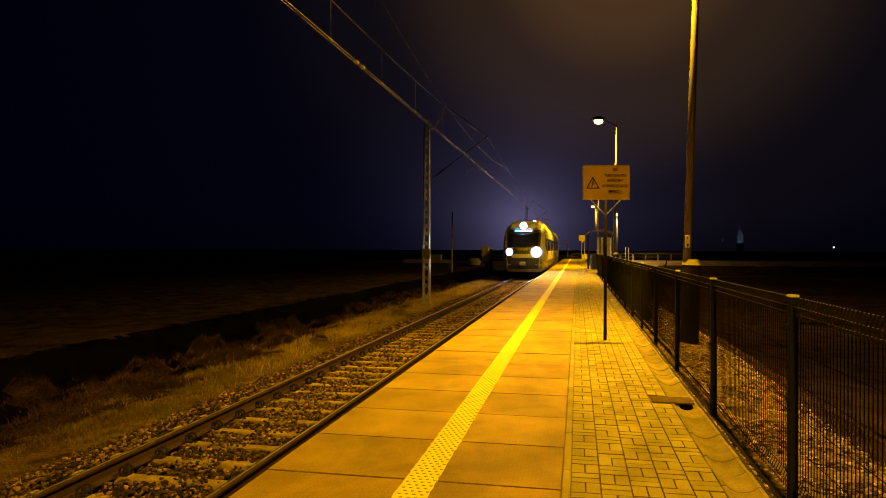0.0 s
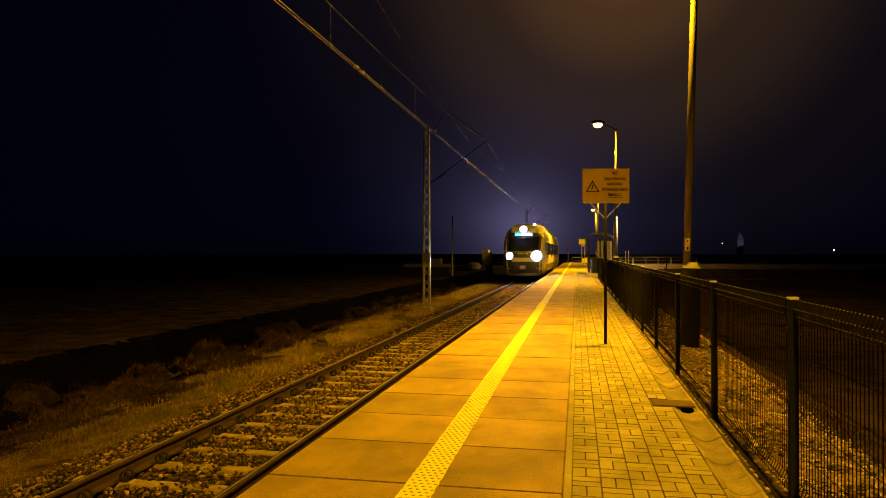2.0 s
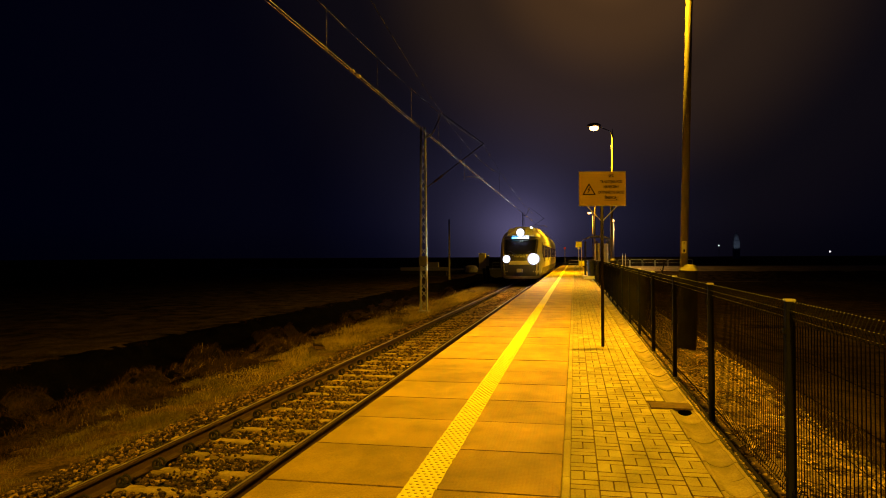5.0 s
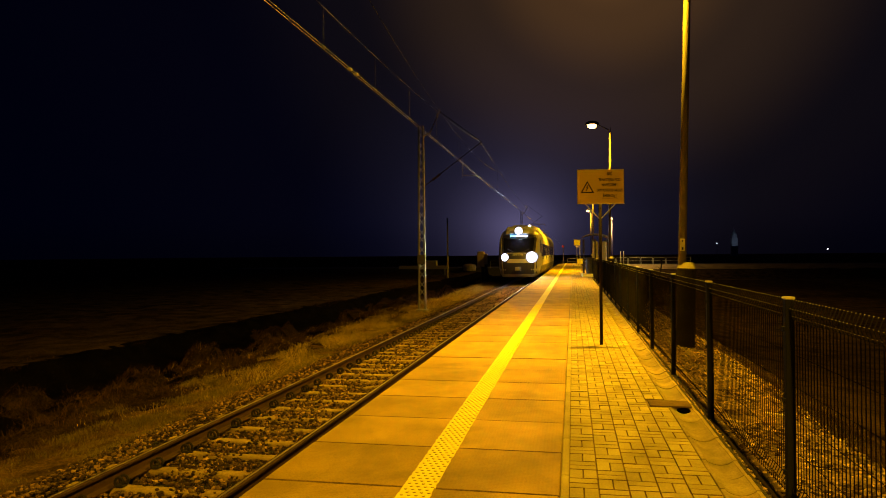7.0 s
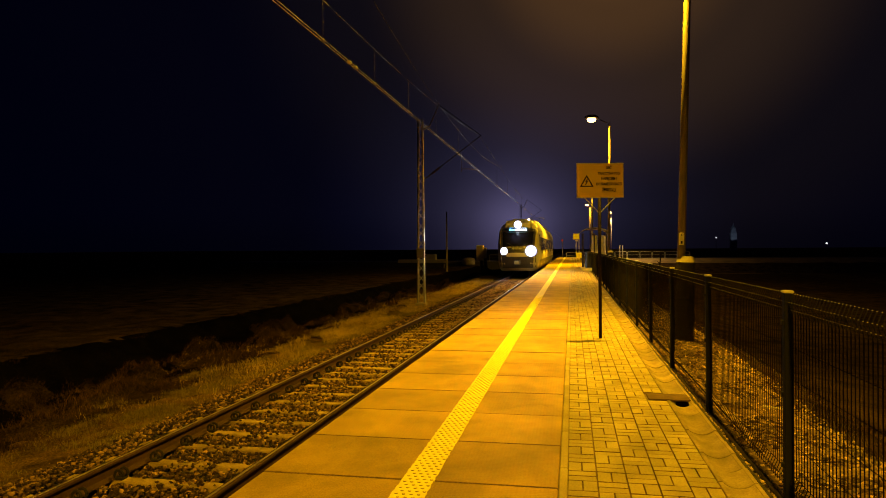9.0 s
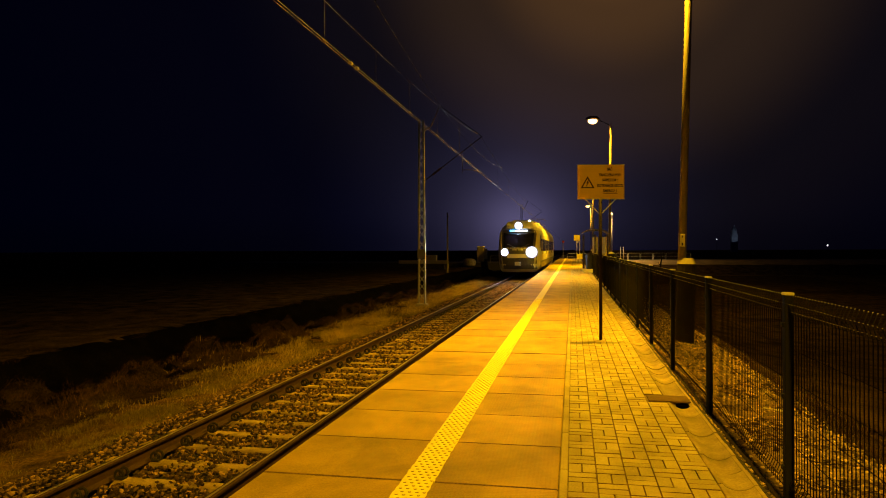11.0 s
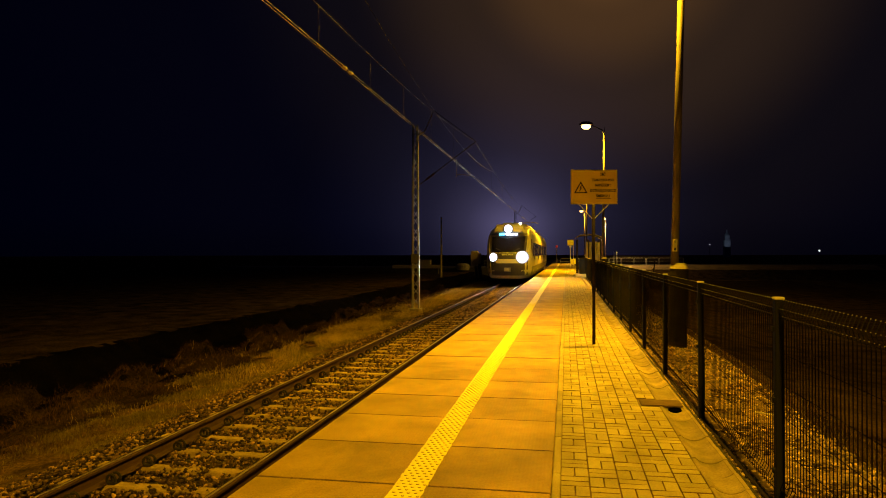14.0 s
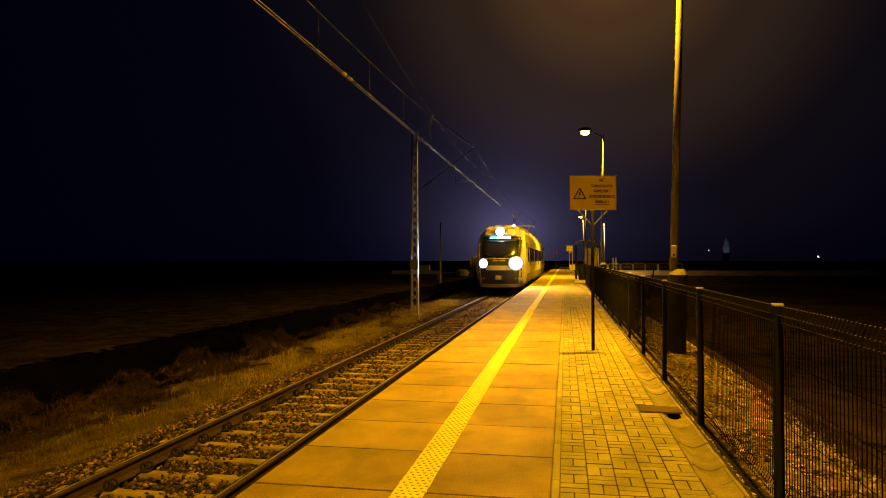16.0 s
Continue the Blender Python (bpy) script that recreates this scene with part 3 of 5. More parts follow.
def make_mast(y, x=-6.54):
    mast = thing("catenary_mast", "galvanised lattice catenary mast with a bracket over the track", "catenary mast", "masts of the overhead line", at=pose(x, y, -1.0))
    top = 8.3
    def half(z):
        return 0.160 - 0.05 * z / top
    for s in (-1, 1):
        bm = bmesh.new()
        for x0, x1, y0, y1 in ((-0.012, 0.012, -0.10, 0.10), (-0.012, 0.045, -0.10, -0.088), (-0.012, 0.045, 0.088, 0.10)):
            vs = []
            for z in (0.0, top):
                for xx, yy in ((x0, y0), (x1, y0), (x1, y1), (x0, y1)):
                    vs.append(bm.verts.new((s * (half(z) - xx), yy, z)))
            for q in ((0, 1, 5, 4), (1, 2, 6, 5), (2, 3, 7, 6), (3, 0, 4, 7), (3, 2, 1, 0), (4, 5, 6, 7)):
                bm.faces.new([vs[k] for k in q])
        bmesh.ops.recalc_face_normals(bm, faces=bm.faces)
        part("channel", bm, GALV, mast)
    n = 20
    for i in range(n):
        z0, z1 = 0.35 + i * 0.385, 0.35 + (i + 1) * 0.385
        s = 1 if i % 2 else -1
        part("lacing_bar", tubed([(-s * half(z0), -0.104, z0), (s * half(z1), -0.104, z1)], 0.018, 4), GALV, mast)
        part("lacing_bar", tubed([(s * half(z0), 0.104, z0), (-s * half(z1), 0.104, z1)], 0.018, 4), GALV, mast)
    part("footing", boxed(-0.25, -0.25, -0.5, 0.25, 0.25, 0.20, bevel=0.03), CONCRETE, mast, "pale concrete footing")
    part("number_plate", boxed(-0.18, -0.14, 2.18, 0.18, -0.112, 2.60, bevel=0.005), POLE_PAINT, mast, "grey metal plate")
    # bracket: slanting strut, upper tie and steady arm
    ox, rz = TRACK - x, 1.0
    part("top_horn", tubed([(0.12, 0, top - 0.45), (0.42, 0, top - 0.30), (0.86, 0, top + 0.66)], 0.04, 8, 0.028), GALV, mast)
    part("upper_tie", tubed([(0.85, 0, top + 0.60), (ox, 0, 6.50 + rz + 0.02)], 0.013, 6), WIRE_DULL, mast)
    part("strut", tubed([(0.17, 0, 4.65 + rz), (ox + 0.05, 0, 6.50 + rz)], 0.022, 8), WIRE_DULL, mast)
    for s in (0.16, 0.24):
        a, b = Vector((0.19, 0, 4.65 + rz)), Vector((ox, 0, 6.5 + rz))
        p = a.lerp(b, s)
        d = (b - a).normalized() * 0.10
        part("insulator", tubed([p - d, p - d * 0.3, p + d * 0.3, p + d], 0.055, 10), RAIL_RUST, mast, "brown ribbed insulator")
    part("steady_arm", tubed([(ox - 0.85, 0, 4.93 + rz), (ox - 0.80, 0, 5.06 + rz), (ox - 0.4, 0, 5.05 + rz), (ox, 0, 4.94 + rz)], 0.016, 6), GALV, mast)
    part("dropper_rod", tubed([(ox - 0.82, 0, 5.05 + rz), (ox - 0.82, 0, 5.75 + rz)], 0.012, 5), GALV, mast)
    return mast


make_mast(29.3)
make_mast(89.5)
make_mast(-14.0)


def wire(name, label, pts, r, mat):
    ob = new(name, mesh_of(name, tubed(pts, r, 5), mat))
    return tagged(ob, label, "overhead wire")


def messenger_z(y):
    if y < 29.3:
        return 5.57 + 0.93 * ((y - 9.0) / 20.3) ** 2
    u = (y - 29.3) / 60.2
    return 6.5 - 0.9 * 4 * u * (1 - u)


for dx in (-0.028, 0.028):
    wire("contact_wire", "thin bronze contact wire above the track", [(TRACK + dx, y, z) for y, z in ((-14, 4.962), (29.3, 4.892), (89.5, 4.90), (250, 4.90))], 0.0068, WIRE)
wire("messenger_wire", "sagging messenger wire above the contact wire", [(TRACK, y, messenger_z(y)) for y in range(-10, 90, 3)] + [(TRACK, 89.5, 6.5)], 0.0058, WIRE_DULL)
wire("messenger_wire", "second messenger wire of the adjoining line section", [(TRACK + 0.05, y, 5.6 + 0.0046 * (y - 27.0) ** 2) for y in range(4, 39, 2)], 0.005, WIRE_DULL)
for y in (4.6, 7.5, 10.3, 13.2, 16.1, 19.5, 23.5, 36, 42, 48, 54):
    d = thing("dropper", "thin vertical dropper wire between the overhead wires", "dropper wire", "droppers", at=pose(TRACK, y, 0))
    part("wire", tubed([(0, 0, 4.93), (0, 0, messenger_z(y))], 0.004, 4), WIRE_DULL, d)
    part("clamp", boxed(-0.02, -0.03, 4.90, 0.02, 0.03, 4.955, bevel=0.004), WIRE, d)
for y in (11.6, 11.95):
    c = new("wire_clamp", mesh_of("wire_clamp", boxed(-0.038, -0.03, 4.90, 0.038, 0.03, 4.952, bevel=0.008), GALV))
    c.location = (TRACK, y, 0)
    tagged(c, "small bright clamp joining the contact wires", "wire clamp", "wire clamps")


# ---- track ----
def make_track():
    track = thing("railway_track", "single railway track with rusty rails on concrete sleepers", "railway track", kind="structure")
    prof = [(-0.075, -0.172), (0.075, -0.172), (0.075, -0.160), (0.012, -0.140), (0.009, -0.05), (0.034, -0.036), (0.036, -0.012), (0.028, -0.001), (-0.028, -0.001),
            (-0.036, -0.012), (-0.034, -0.036), (-0.009, -0.05), (-0.012, -0.140), (-0.075, -0.160)]
    for side in (-1, 1):
        bm = bmesh.new()
        extrude_profile(bm, prof, -20, 260)
        rail = part("rail", bm, RAIL_RUST, track)
        rail.location = (TRACK + side * GAUGE / 2, 0, RAIL_Z)
        bm = bmesh.new()
        extrude_profile(bm, [(-0.013, -0.003), (0.013, -0.003), (0.011, 0.0015), (-0.011, 0.0015)], -20, 260)
        part("running_surface", bm, RAIL_TOP, rail, "bright worn running surface of the rail")
    bm = boxed(-1.25, -0.14, -0.20, 1.25, 0.14, 0.0)
    for v in bm.verts:
        if v.co.z > -0.1:
            v.co.y *= 0.52
            v.co.x *= 0.985
    bmesh.ops.bevel(bm, geom=list(bm.edges), offset=0.012, segments=1, affect="EDGES")
    sme = mesh_of("sleeper", bm, SLEEPER)
    bm = bmesh.new()
    for s in (-1, 1):
        for e in (-1, 1):
            cx = s * GAUGE / 2 + e * 0.115
            box(bm, cx - 0.045, -0.055, 0.0, cx + 0.045, 0.055, 0.03, bevel=0.01)
            for y in (-0.038, 0.038):
                tube(bm, [(cx + 0.048 * math.cos(a), y, 0.055 + 0.048 * math.sin(a)) for a in [math.pi * k / 5 - 0.4 for k in range(8)]], 0.015, 6)
    cme = mesh_of("rail_clip", bm, POLE_BASE)
    for i in range(230):
        ob = new("sleeper", sme)
        ob.parent = track
        ob.location = (TRACK + random.uniform(-0.01, 0.01), SLEEPER_0 + i * PITCH, RAIL_Z - 0.175)
        if i < 90:
            c = new("rail_clip", cme)
            c.parent = ob
    return track


make_track()


# ---- far end of the platform ----
def make_shelter():
    sh = thing("shelter", "small waiting shelter with a curved grey roof and pale panels", "shelter", at=pose(0, 50, 0))
    part("floor_slab", boxed(0.60, -1.2, -0.3, 2.7, 3.6, 0.11, bevel=0.01), CONCRETE, sh, "pale concrete floor slab")
    roof = bmesh.new()
    prof = []
    for k, r in ((1, 0.0), (-1, 0.06)):
        arc = [(1.62 + (1.08 - r * 0.0) * math.cos(a), 2.52 + (0.50 - r) * math.sin(a)) for a in [math.pi * i / 12 for i in range(13)]]
        prof += arc if k == 1 else arc[::-1]
    extrude_profile(roof, prof, -0.3, 3.4)
    part("roof", roof, POLE_PAINT, sh, "curved grey roof", smooth=False)
    for x in (0.80, 1.60, 2.45):
        for y in (0.0, 3.1):
            part("column", boxed(x - 0.05, y - 0.05, 0.0, x + 0.05, y + 0.05, 2.62, bevel=0.01), POLE_BASE, sh)
    for y0, y1 in ((0.1, 1.5), (1.6, 3.0)):
        part("back_panel", boxed(2.43, y0, 0.2, 2.46, y1, 2.45, bevel=0.004), CAP, sh, "pale panel")
    for x0, x1 in ((1.42, 1.82), (1.90, 2.32)):
        part("front_panel", boxed(x0, -0.02, 0.75, x1, 0.02, 2.45, bevel=0.004), COLLAR, sh, "pale front panel")
    bench = part("bench", boxed(1.95, 0.3, 0.42, 2.35, 2.8, 0.47, bevel=0.01), RUSTY, sh, "brown bench")
    for y in (0.5, 2.5):
        part("bench_leg", boxed(2.1, y, 0.03, 2.16, y + 0.06, 0.42), DARK, bench)


make_shelter()


def make_bin():
    b = thing("waste_bin", "dark cylindrical waste bin on the platform", "waste bin", at=pose(1.17, 47.9, 0.2))
    part("body", spun(bmesh.new(), [(0.25, 0.0), (0.27, 0.05), (0.30, 0.94), (0.31, 0.96), (0.29, 0.98)], 20), DARK, b, smooth=False)
    part("lid", spun(bmesh.new(), [(0.32, 0.985), (0.32, 1.02), (0.22, 1.10), (0.05, 1.14)], 20), POLE_BASE, b, "domed lid")


make_bin()
step = new("concrete_step", mesh_of("concrete_step", boxed(0.66, 46.9, -0.02, 1.50, 48.7, 0.2, bevel=0.015), CAP))
tagged(step, "pale raised concrete step beside the shelter", "concrete step")


def make_yellow_sign():
    s = thing("platform_sign", "bright yellow board on two thin posts", "sign", at=pose(0.50, 76.5, 0))
    part("board", boxed(-0.34, -0.03, 2.50, 0.34, 0.0, 3.12, bevel=0.01), YELLOW, s, "bright yellow board")
    for x in (-0.02, 0.30):
        part("post", tubed([(x, 0.03, -0.05), (x, 0.03, 2.9)], 0.035, 8), CAP, s)
    part("lower_plate", boxed(-0.12, -0.02, 2.28, 0.16, 0.0, 2.46, bevel=0.005), CAP, s, "small white plate")


make_yellow_sign()


def make_grit_box():
    g = thing("grit_box", "small yellow plastic grit box on the platform", "grit box", at=pose(1.12, 106, 0))
    part("body", boxed(-0.44, -0.3, 0.0, 0.44, 0.3, 0.56, bevel=0.04), YELLOW, g)
    lid = boxed(-0.47, -0.33, 0.56, 0.47, 0.33, 0.78, bevel=0.06)
    for v in lid.verts:
        v.co.z += 0.08 * v.co.x
    part("lid", lid, YELLOW, g, "sloping yellow lid")


make_grit_box()


def make_signal():
    s = thing("signal_post", "thin grey post with a small red disc", "signal", at=pose(-1.55, 116, -0.8))
    part("post", tubed([(0, 0, 0), (0, 0, 3.5)], 0.07, 8), POLE_PAINT, s)
    part("disc", spun(bmesh.new(), [(0.18, -0.03), (0.20, 0.0), (0.18, 0.03)], 14, pose(0, -0.1, 3.6, 90, 0, 0)), RED, s, "red round disc")


RED = material("red_signal_paint", (0.55, 0.03, 0.02), 0.5, vary=0.1, scale=4, fine=40, bump=0.02)
make_signal()


def make_road():
    bm = boxed(-60, 109.5, -2.2, -6.5, 121, -0.60)
    tagged(new("road", mesh_of("road", bm, ASPHALT)), "asphalt road leading to the level crossing", "road", kind="structure")
    bm = boxed(-1.9, 113.0, -2.2, 70, 121, -0.25)
    tagged(new("road", mesh_of("road", bm, ASPHALT)), "asphalt road behind the platform end", "road", kind="structure")
    bank = bmesh.new()
    vs = []
    xs = [2.6 + i * 1.7 for i in range(26)]
    for x in xs:
        k = noise.noise(Vector((x * 0.4, 0, 0))) * 0.25
        vs.append([bank.verts.new(p) for p in ((x, 102, -2.6), (x, 106.8, -0.85 + k), (x, 108.6, -0.50 + k * 0.6), (x, 110.5, -0.22 + k * 0.3), (x, 113.2, -0.23))])
    for a, b in zip(vs, vs[1:]):
        for i in range(4):
            # lowest face takes the darker soil, painting in the shade at the bank's foot
            bank.faces.new((a[i], b[i], b[i + 1], a[i + 1])).material_index = int(i == 0)
    tagged(new("embankment", mesh_of("embankment", bank, [DRY_BANK, SLOPE], True)), "dry grassy bank below the road", "embankment", kind="structure")


ASPHALT = material("asphalt", (0.06, 0.058, 0.055), 0.85, vary=0.3, scale=2, fine=80, bump=0.3)
DRY_BANK = material("dry_grass_bank", (0.17, 0.12, 0.055), 0.95, vary=0.45, scale=0.9, fine=9, bump=0.8, bump_dist=0.05)
make_road()


def make_hoop():
    h = thing("hoop_railing", "white tubular hoop railing beside the road", "railing", "hoop railings along the road")
    part("hoop", tubed([(0.05, 0, -0.1), (0.05, 0, 0.95), (0.12, 0, 1.06), (1.78, 0, 1.06), (1.85, 0, 0.95), (1.85, 0, -0.1)], 0.035, 6), RAILING, h)
    part("bar", tubed([(0.05, 0, 0.55), (1.85, 0, 0.55)], 0.022, 6), RAILING, h)
    return h


hoop = make_hoop()
hoop.matrix_basis = pose(3.0, 113.6, -0.2)
for i in range(1, 8):
    copy_thing(hoop, pose(3.0 + i * 1.95, 113.6, -0.2))
for x in (-13.2, -11.2):
    copy_thing(hoop, pose(x, 110.2, -0.55))
for x in (-0.9, 1.0):
    copy_thing(hoop, pose(x, 112.4, -0.25))


def make_road_lamp():
    p = thing("road_lamp", "slim pale road lamp with a glowing head", "street lamp", at=pose(6.22, 111.6, -0.4))
    part("pole", tubed([(0, 0, -0.4), (0, 0, 7.4)], 0.07, 10, 0.05), POLE_PAINT, p, smooth=True)
    part("lamp_glass", spun(bmesh.new(), [(0.05, -0.1), (0.22, 0.0), (0.24, 0.14), (0.05, 0.26)], 12, Matrix.Translation((-0.15, -0.3, 7.45))), LAMP_GLASS, p, "glowing lamp head")
    lamp_light(5.95, 110.9, 6.85, LAMP_POWER * 0.9, "road_light").data.color = (1.0, 0.60, 0.18)


make_road_lamp()
for x in (7.6, 8.05):
    q = thing("marker_post", "slim pale marker post beside the road", "post", "marker posts", at=pose(x, 112.4, -0.4))
    part("post", tubed([(0, 0, -0.6), (0, 0, 2.2)], 0.05, 8), RAILING, q)
    part("cap", boxed(-0.07, -0.07, 2.2, 0.07, 0.07, 2.26, bevel=0.01), CAP, q)


def make_stake():
    s = thing("wooden_stake", "dark leaning wooden stake on the bank below the road", "stake", at=pose(12.9, 105, -2.0))
    part("stem", tubed([(-0.45, 0, -0.3), (-0.1, 0, 0.9), (0.05, 0, 1.9), (0.02, 0, 2.5)], 0.13, 7, 0.07), RUSTY, s)
    part("branch", tubed([(-0.05, 0, 1.0), (-0.4, 0.05, 1.5)], 0.07, 6, 0.04), RUSTY, s)


make_stake()


def make_left_barrier():
    b = thing("concrete_block", "pale concrete culvert head beside the road", "concrete block", at=pose(-20.2, 97, -1.0))
    part("slab", boxed(-4.8, -0.6, 0.5, 2.4, 0.6, 1.0, bevel=0.04), CAP, b)
    part("wall", boxed(-1.0, -0.4, 0.98, 0.8, 0.4, 1.75, bevel=0.05), CAP, b)
    part("base", boxed(-1.9, -0.5, -0.8, 2.0, 0.5, 0.7, bevel=0.02), CONCRETE_DARK, b)
    c = thing("concrete_pipe", "pale concrete ring lying in the field", "concrete pipe", at=pose(-16.3, 108, -0.9))
    part("ring", spun(bmesh.new(), [(1.0, -0.1), (1.1, 0.5), (0.95, 0.85), (0.5, 1.0)], 14), CONCRETE, c)


make_left_barrier()


def make_cabinet():
    c = thing("trackside_cabinet", "pale grey equipment cabinet on a dark stand", "equipment cabinet", at=pose(-7.9, 60, -1.0))
    part("body", boxed(-0.42, -0.3, 1.5, 0.2, 0.3, 2.85, bevel=0.03), CAP, c)
    part("side_box", boxed(0.22, -0.22, 1.7, 0.45, 0.22, 2.65, bevel=0.03), GALV, c)
    part("door", boxed(-0.38, -0.325, 1.56, 0.16, -0.303, 2.79, bevel=0.006), CAP, c, "pale door")
    part("stand", tubed([(0.1, 0, -0.3), (0.0, 0, 1.55)], 0.13, 8), POLE_BASE, c, "dark stand")
    part("rear_leg", tubed([(0.55, 0.2, -0.3), (0.25, 0.1, 1.75)], 0.15, 8), POLE_BASE, c, "dark slanting leg")


make_cabinet()


def make_field_pole():
    p = thing("utility_pole", "slim grey concrete utility pole in the field", "utility pole", at=pose(-14.7, 80, -1.4))
    part("pole", tubed([(0, 0, -0.3), (0, 0, 7.3)], 0.12, 8, 0.09), CONCRETE, p)
    part("cap", spun(bmesh.new(), [(0.10, 7.3), (0.10, 7.34), (0.03, 7.40)], 8), RUSTY, p)


make_field_pole()


# ---- distance ----
def make_distance():
    t = thing("church_tower", "pale floodlit church tower far beyond the fields", "church tower", at=pose(141, 640, -2))
    part("tower", boxed(-2.6, -2.6, 0, 2.6, 2.6, 16, bevel=0.2), PLASTER, t)
    part("belfry", boxed(-2.0, -2.0, 16, 2.0, 2.0, 19.5, bevel=0.2), PLASTER, t)
    part("spire", spun(bmesh.new(), [(2.2, 19.5), (1.5, 21.2), (0.6, 22.0), (0.15, 25)], 8), PLASTER, t, "pale spire")
    d = bpy.data.lights.new("floodlight", "SPOT")
    d.energy, d.color, d.spot_size, d.shadow_soft_size = 2600, (0.45, 0.62, 1.0), radians(36), 0.3
    ob = new("floodlight", d)
    ob.matrix_basis = look((134, 612, 1), (141, 640, 18))
    for x, y, z, s in ((222.4, 655.7, 3.7, 0.85), (85, 430, 7.0, 0.36)):
        l = thing("distant_lamp", "distant white street lamp beyond the fields", "street lamp", "distant lamps", at=pose(x, y, -1.5))
        part("pole", tubed([(0, 0, 0), (0, 0, z + 1.4)], 0.12, 6), POLE_BASE, l)
        part("lamp_head", spun(bmesh.new(), [(0.1 * s, -0.9 * s), (0.8 * s, -0.3 * s), (0.8 * s, 0.6 * s), (0.1 * s, 0.9 * s)], 10, Matrix.Translation((0, 0, z + 1.5))), FAR_LAMP, l, "glowing white lamp head")


PLASTER = material("pale_plaster", (0.62, 0.60, 0.56), 0.9, vary=0.15, scale=0.4, fine=3, bump=0.0)
FAR_LAMP = glow("far_white_lamp", (1.0, 0.97, 0.95), 2.0)
make_distance()


def make_woods():
    """A low dark line of woods along the horizon."""
    bm = bmesh.new()
    rng = random.Random(5)
    for i in range(700):
        a = radians(-38 + 86 * i / 700)
        r = 760 + rng.uniform(-40, 60)
        x, y = -r * math.sin(a), r * math.cos(a)
        h = 7 + 5 * noise.noise(Vector((i * 0.03, 0, 0))) + rng.uniform(-1.5, 2.5)
        w = rng.uniform(3, 6)
        spun(bm, [(w * 0.5, 0), (w, h * 0.3), (w * 0.8, h * 0.7), (w * 0.2, h)], 5, Matrix.Translation((x, y, -2)))
    tagged(new("far_woods", mesh_of("far_woods", bm, GRASS_DARK)), "dark line of distant woods on the horizon", "woods", kind="stuff")


make_woods()


# ---- ballast, gravel and grass ----
def stones(name, label, category, places, mat, flat=0.7, seed=3):
    """Broken stones at (x, y, z, size), as one mesh."""
    rng = np.random.RandomState(seed)
    bm = bmesh.new()
    bmesh.ops.create_icosphere(bm, subdivisions=1, radius=1.0)
    base = np.array([v.co[:] for v in bm.verts])
    tri = np.array([[v.index for v in f.verts] for f in bm.faces])
    bm.free()
    n, k = len(places), len(base)
    p = np.array(places)
    shapes = base[None] * (1 + rng.uniform(-0.48, 0.34, (24, k, 1)))
    shapes = shapes * np.stack([rng.uniform(0.8, 1.35, 24), rng.uniform(0.65, 1.0, 24), np.full(24, flat)], -1)[:, None, :]
    v = shapes[rng.randint(0, 24, n)]
    a, b = rng.uniform(0, 2 * np.pi, n), rng.uniform(-0.6, 0.6, n)
    ca, sa, cb, sb = (f[:, None] for f in (np.cos(a), np.sin(a), np.cos(b), np.sin(b)))
    x, y, z = v[..., 0], v[..., 1] * cb - v[..., 2] * sb, v[..., 1] * sb + v[..., 2] * cb
    v = np.stack([x * ca - y * sa, x * sa + y * ca, z], -1) * p[:, 3][:, None, None] + p[:, None, :3]
    f = tri[None] + (np.arange(n) * k)[:, None, None]
    me = bpy.data.meshes.new(name)
    me.from_pydata(v.reshape(-1, 3).tolist(), [], f.reshape(-1, 3).tolist())
    me.materials.append(mat)
    return tagged(new(name, me), label, category, kind="stuff")


def ballast_z(x):
    """Top of the ballast across the track."""
    d = abs(x - TRACK)
    return RAIL_Z - 0.212 if d < 1.45 else RAIL_Z - 0.212 - (d - 1.45) * 0.30


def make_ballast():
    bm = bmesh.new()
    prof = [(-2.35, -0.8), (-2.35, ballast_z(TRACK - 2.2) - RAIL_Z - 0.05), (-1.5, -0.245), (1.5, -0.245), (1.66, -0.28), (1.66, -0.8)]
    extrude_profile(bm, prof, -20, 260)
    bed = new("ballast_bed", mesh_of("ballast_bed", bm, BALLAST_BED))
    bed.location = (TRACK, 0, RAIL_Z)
    tagged(bed, "near-black ballast bed under the track", "ballast", kind="structure")
    rng = random.Random(11)
    cover = [(rng.uniform(-0.40, -0.05), rng.uniform(0.05, 0.40)) for i in range(140)]
    places = []
    for y0, y1, per, s0, s1 in ((-13, 2.5, 110, 0.025, 0.045), (2.5, 12, 640, 0.014, 0.033), (12, 24, 340, 0.018, 0.036), (24, 48, 110, 0.025, 0.045)):
        for i in range(int((y1 - y0) * 4.0 * per)):
            x, y = TRACK + rng.uniform(-2.35, 1.62), rng.uniform(y0, y1)
            d = x - TRACK
            row = (y - SLEEPER_0) / PITCH
            k = row % 1.0
            lo, hi = cover[int(row + 0.5) % 140]
            on_sleeper = min(k, 1 - k) * PITCH < 0.10 and abs(d) < 1.25
            if abs(abs(d) - GAUGE / 2) < 0.09:
                continue
            if on_sleeper and rng.random() > (1.0 if lo < d < hi else 0.045):
                continue
            z = ballast_z(x) + rng.uniform(-0.04, 0.035) + (0.042 if on_sleeper else 0.012)
            places.append((x, y, z, rng.uniform(s0, s1)))
    stones("ballast", "brown and grey crushed stone ballast around the sleepers", "ballast", places, BALLAST)


make_ballast()


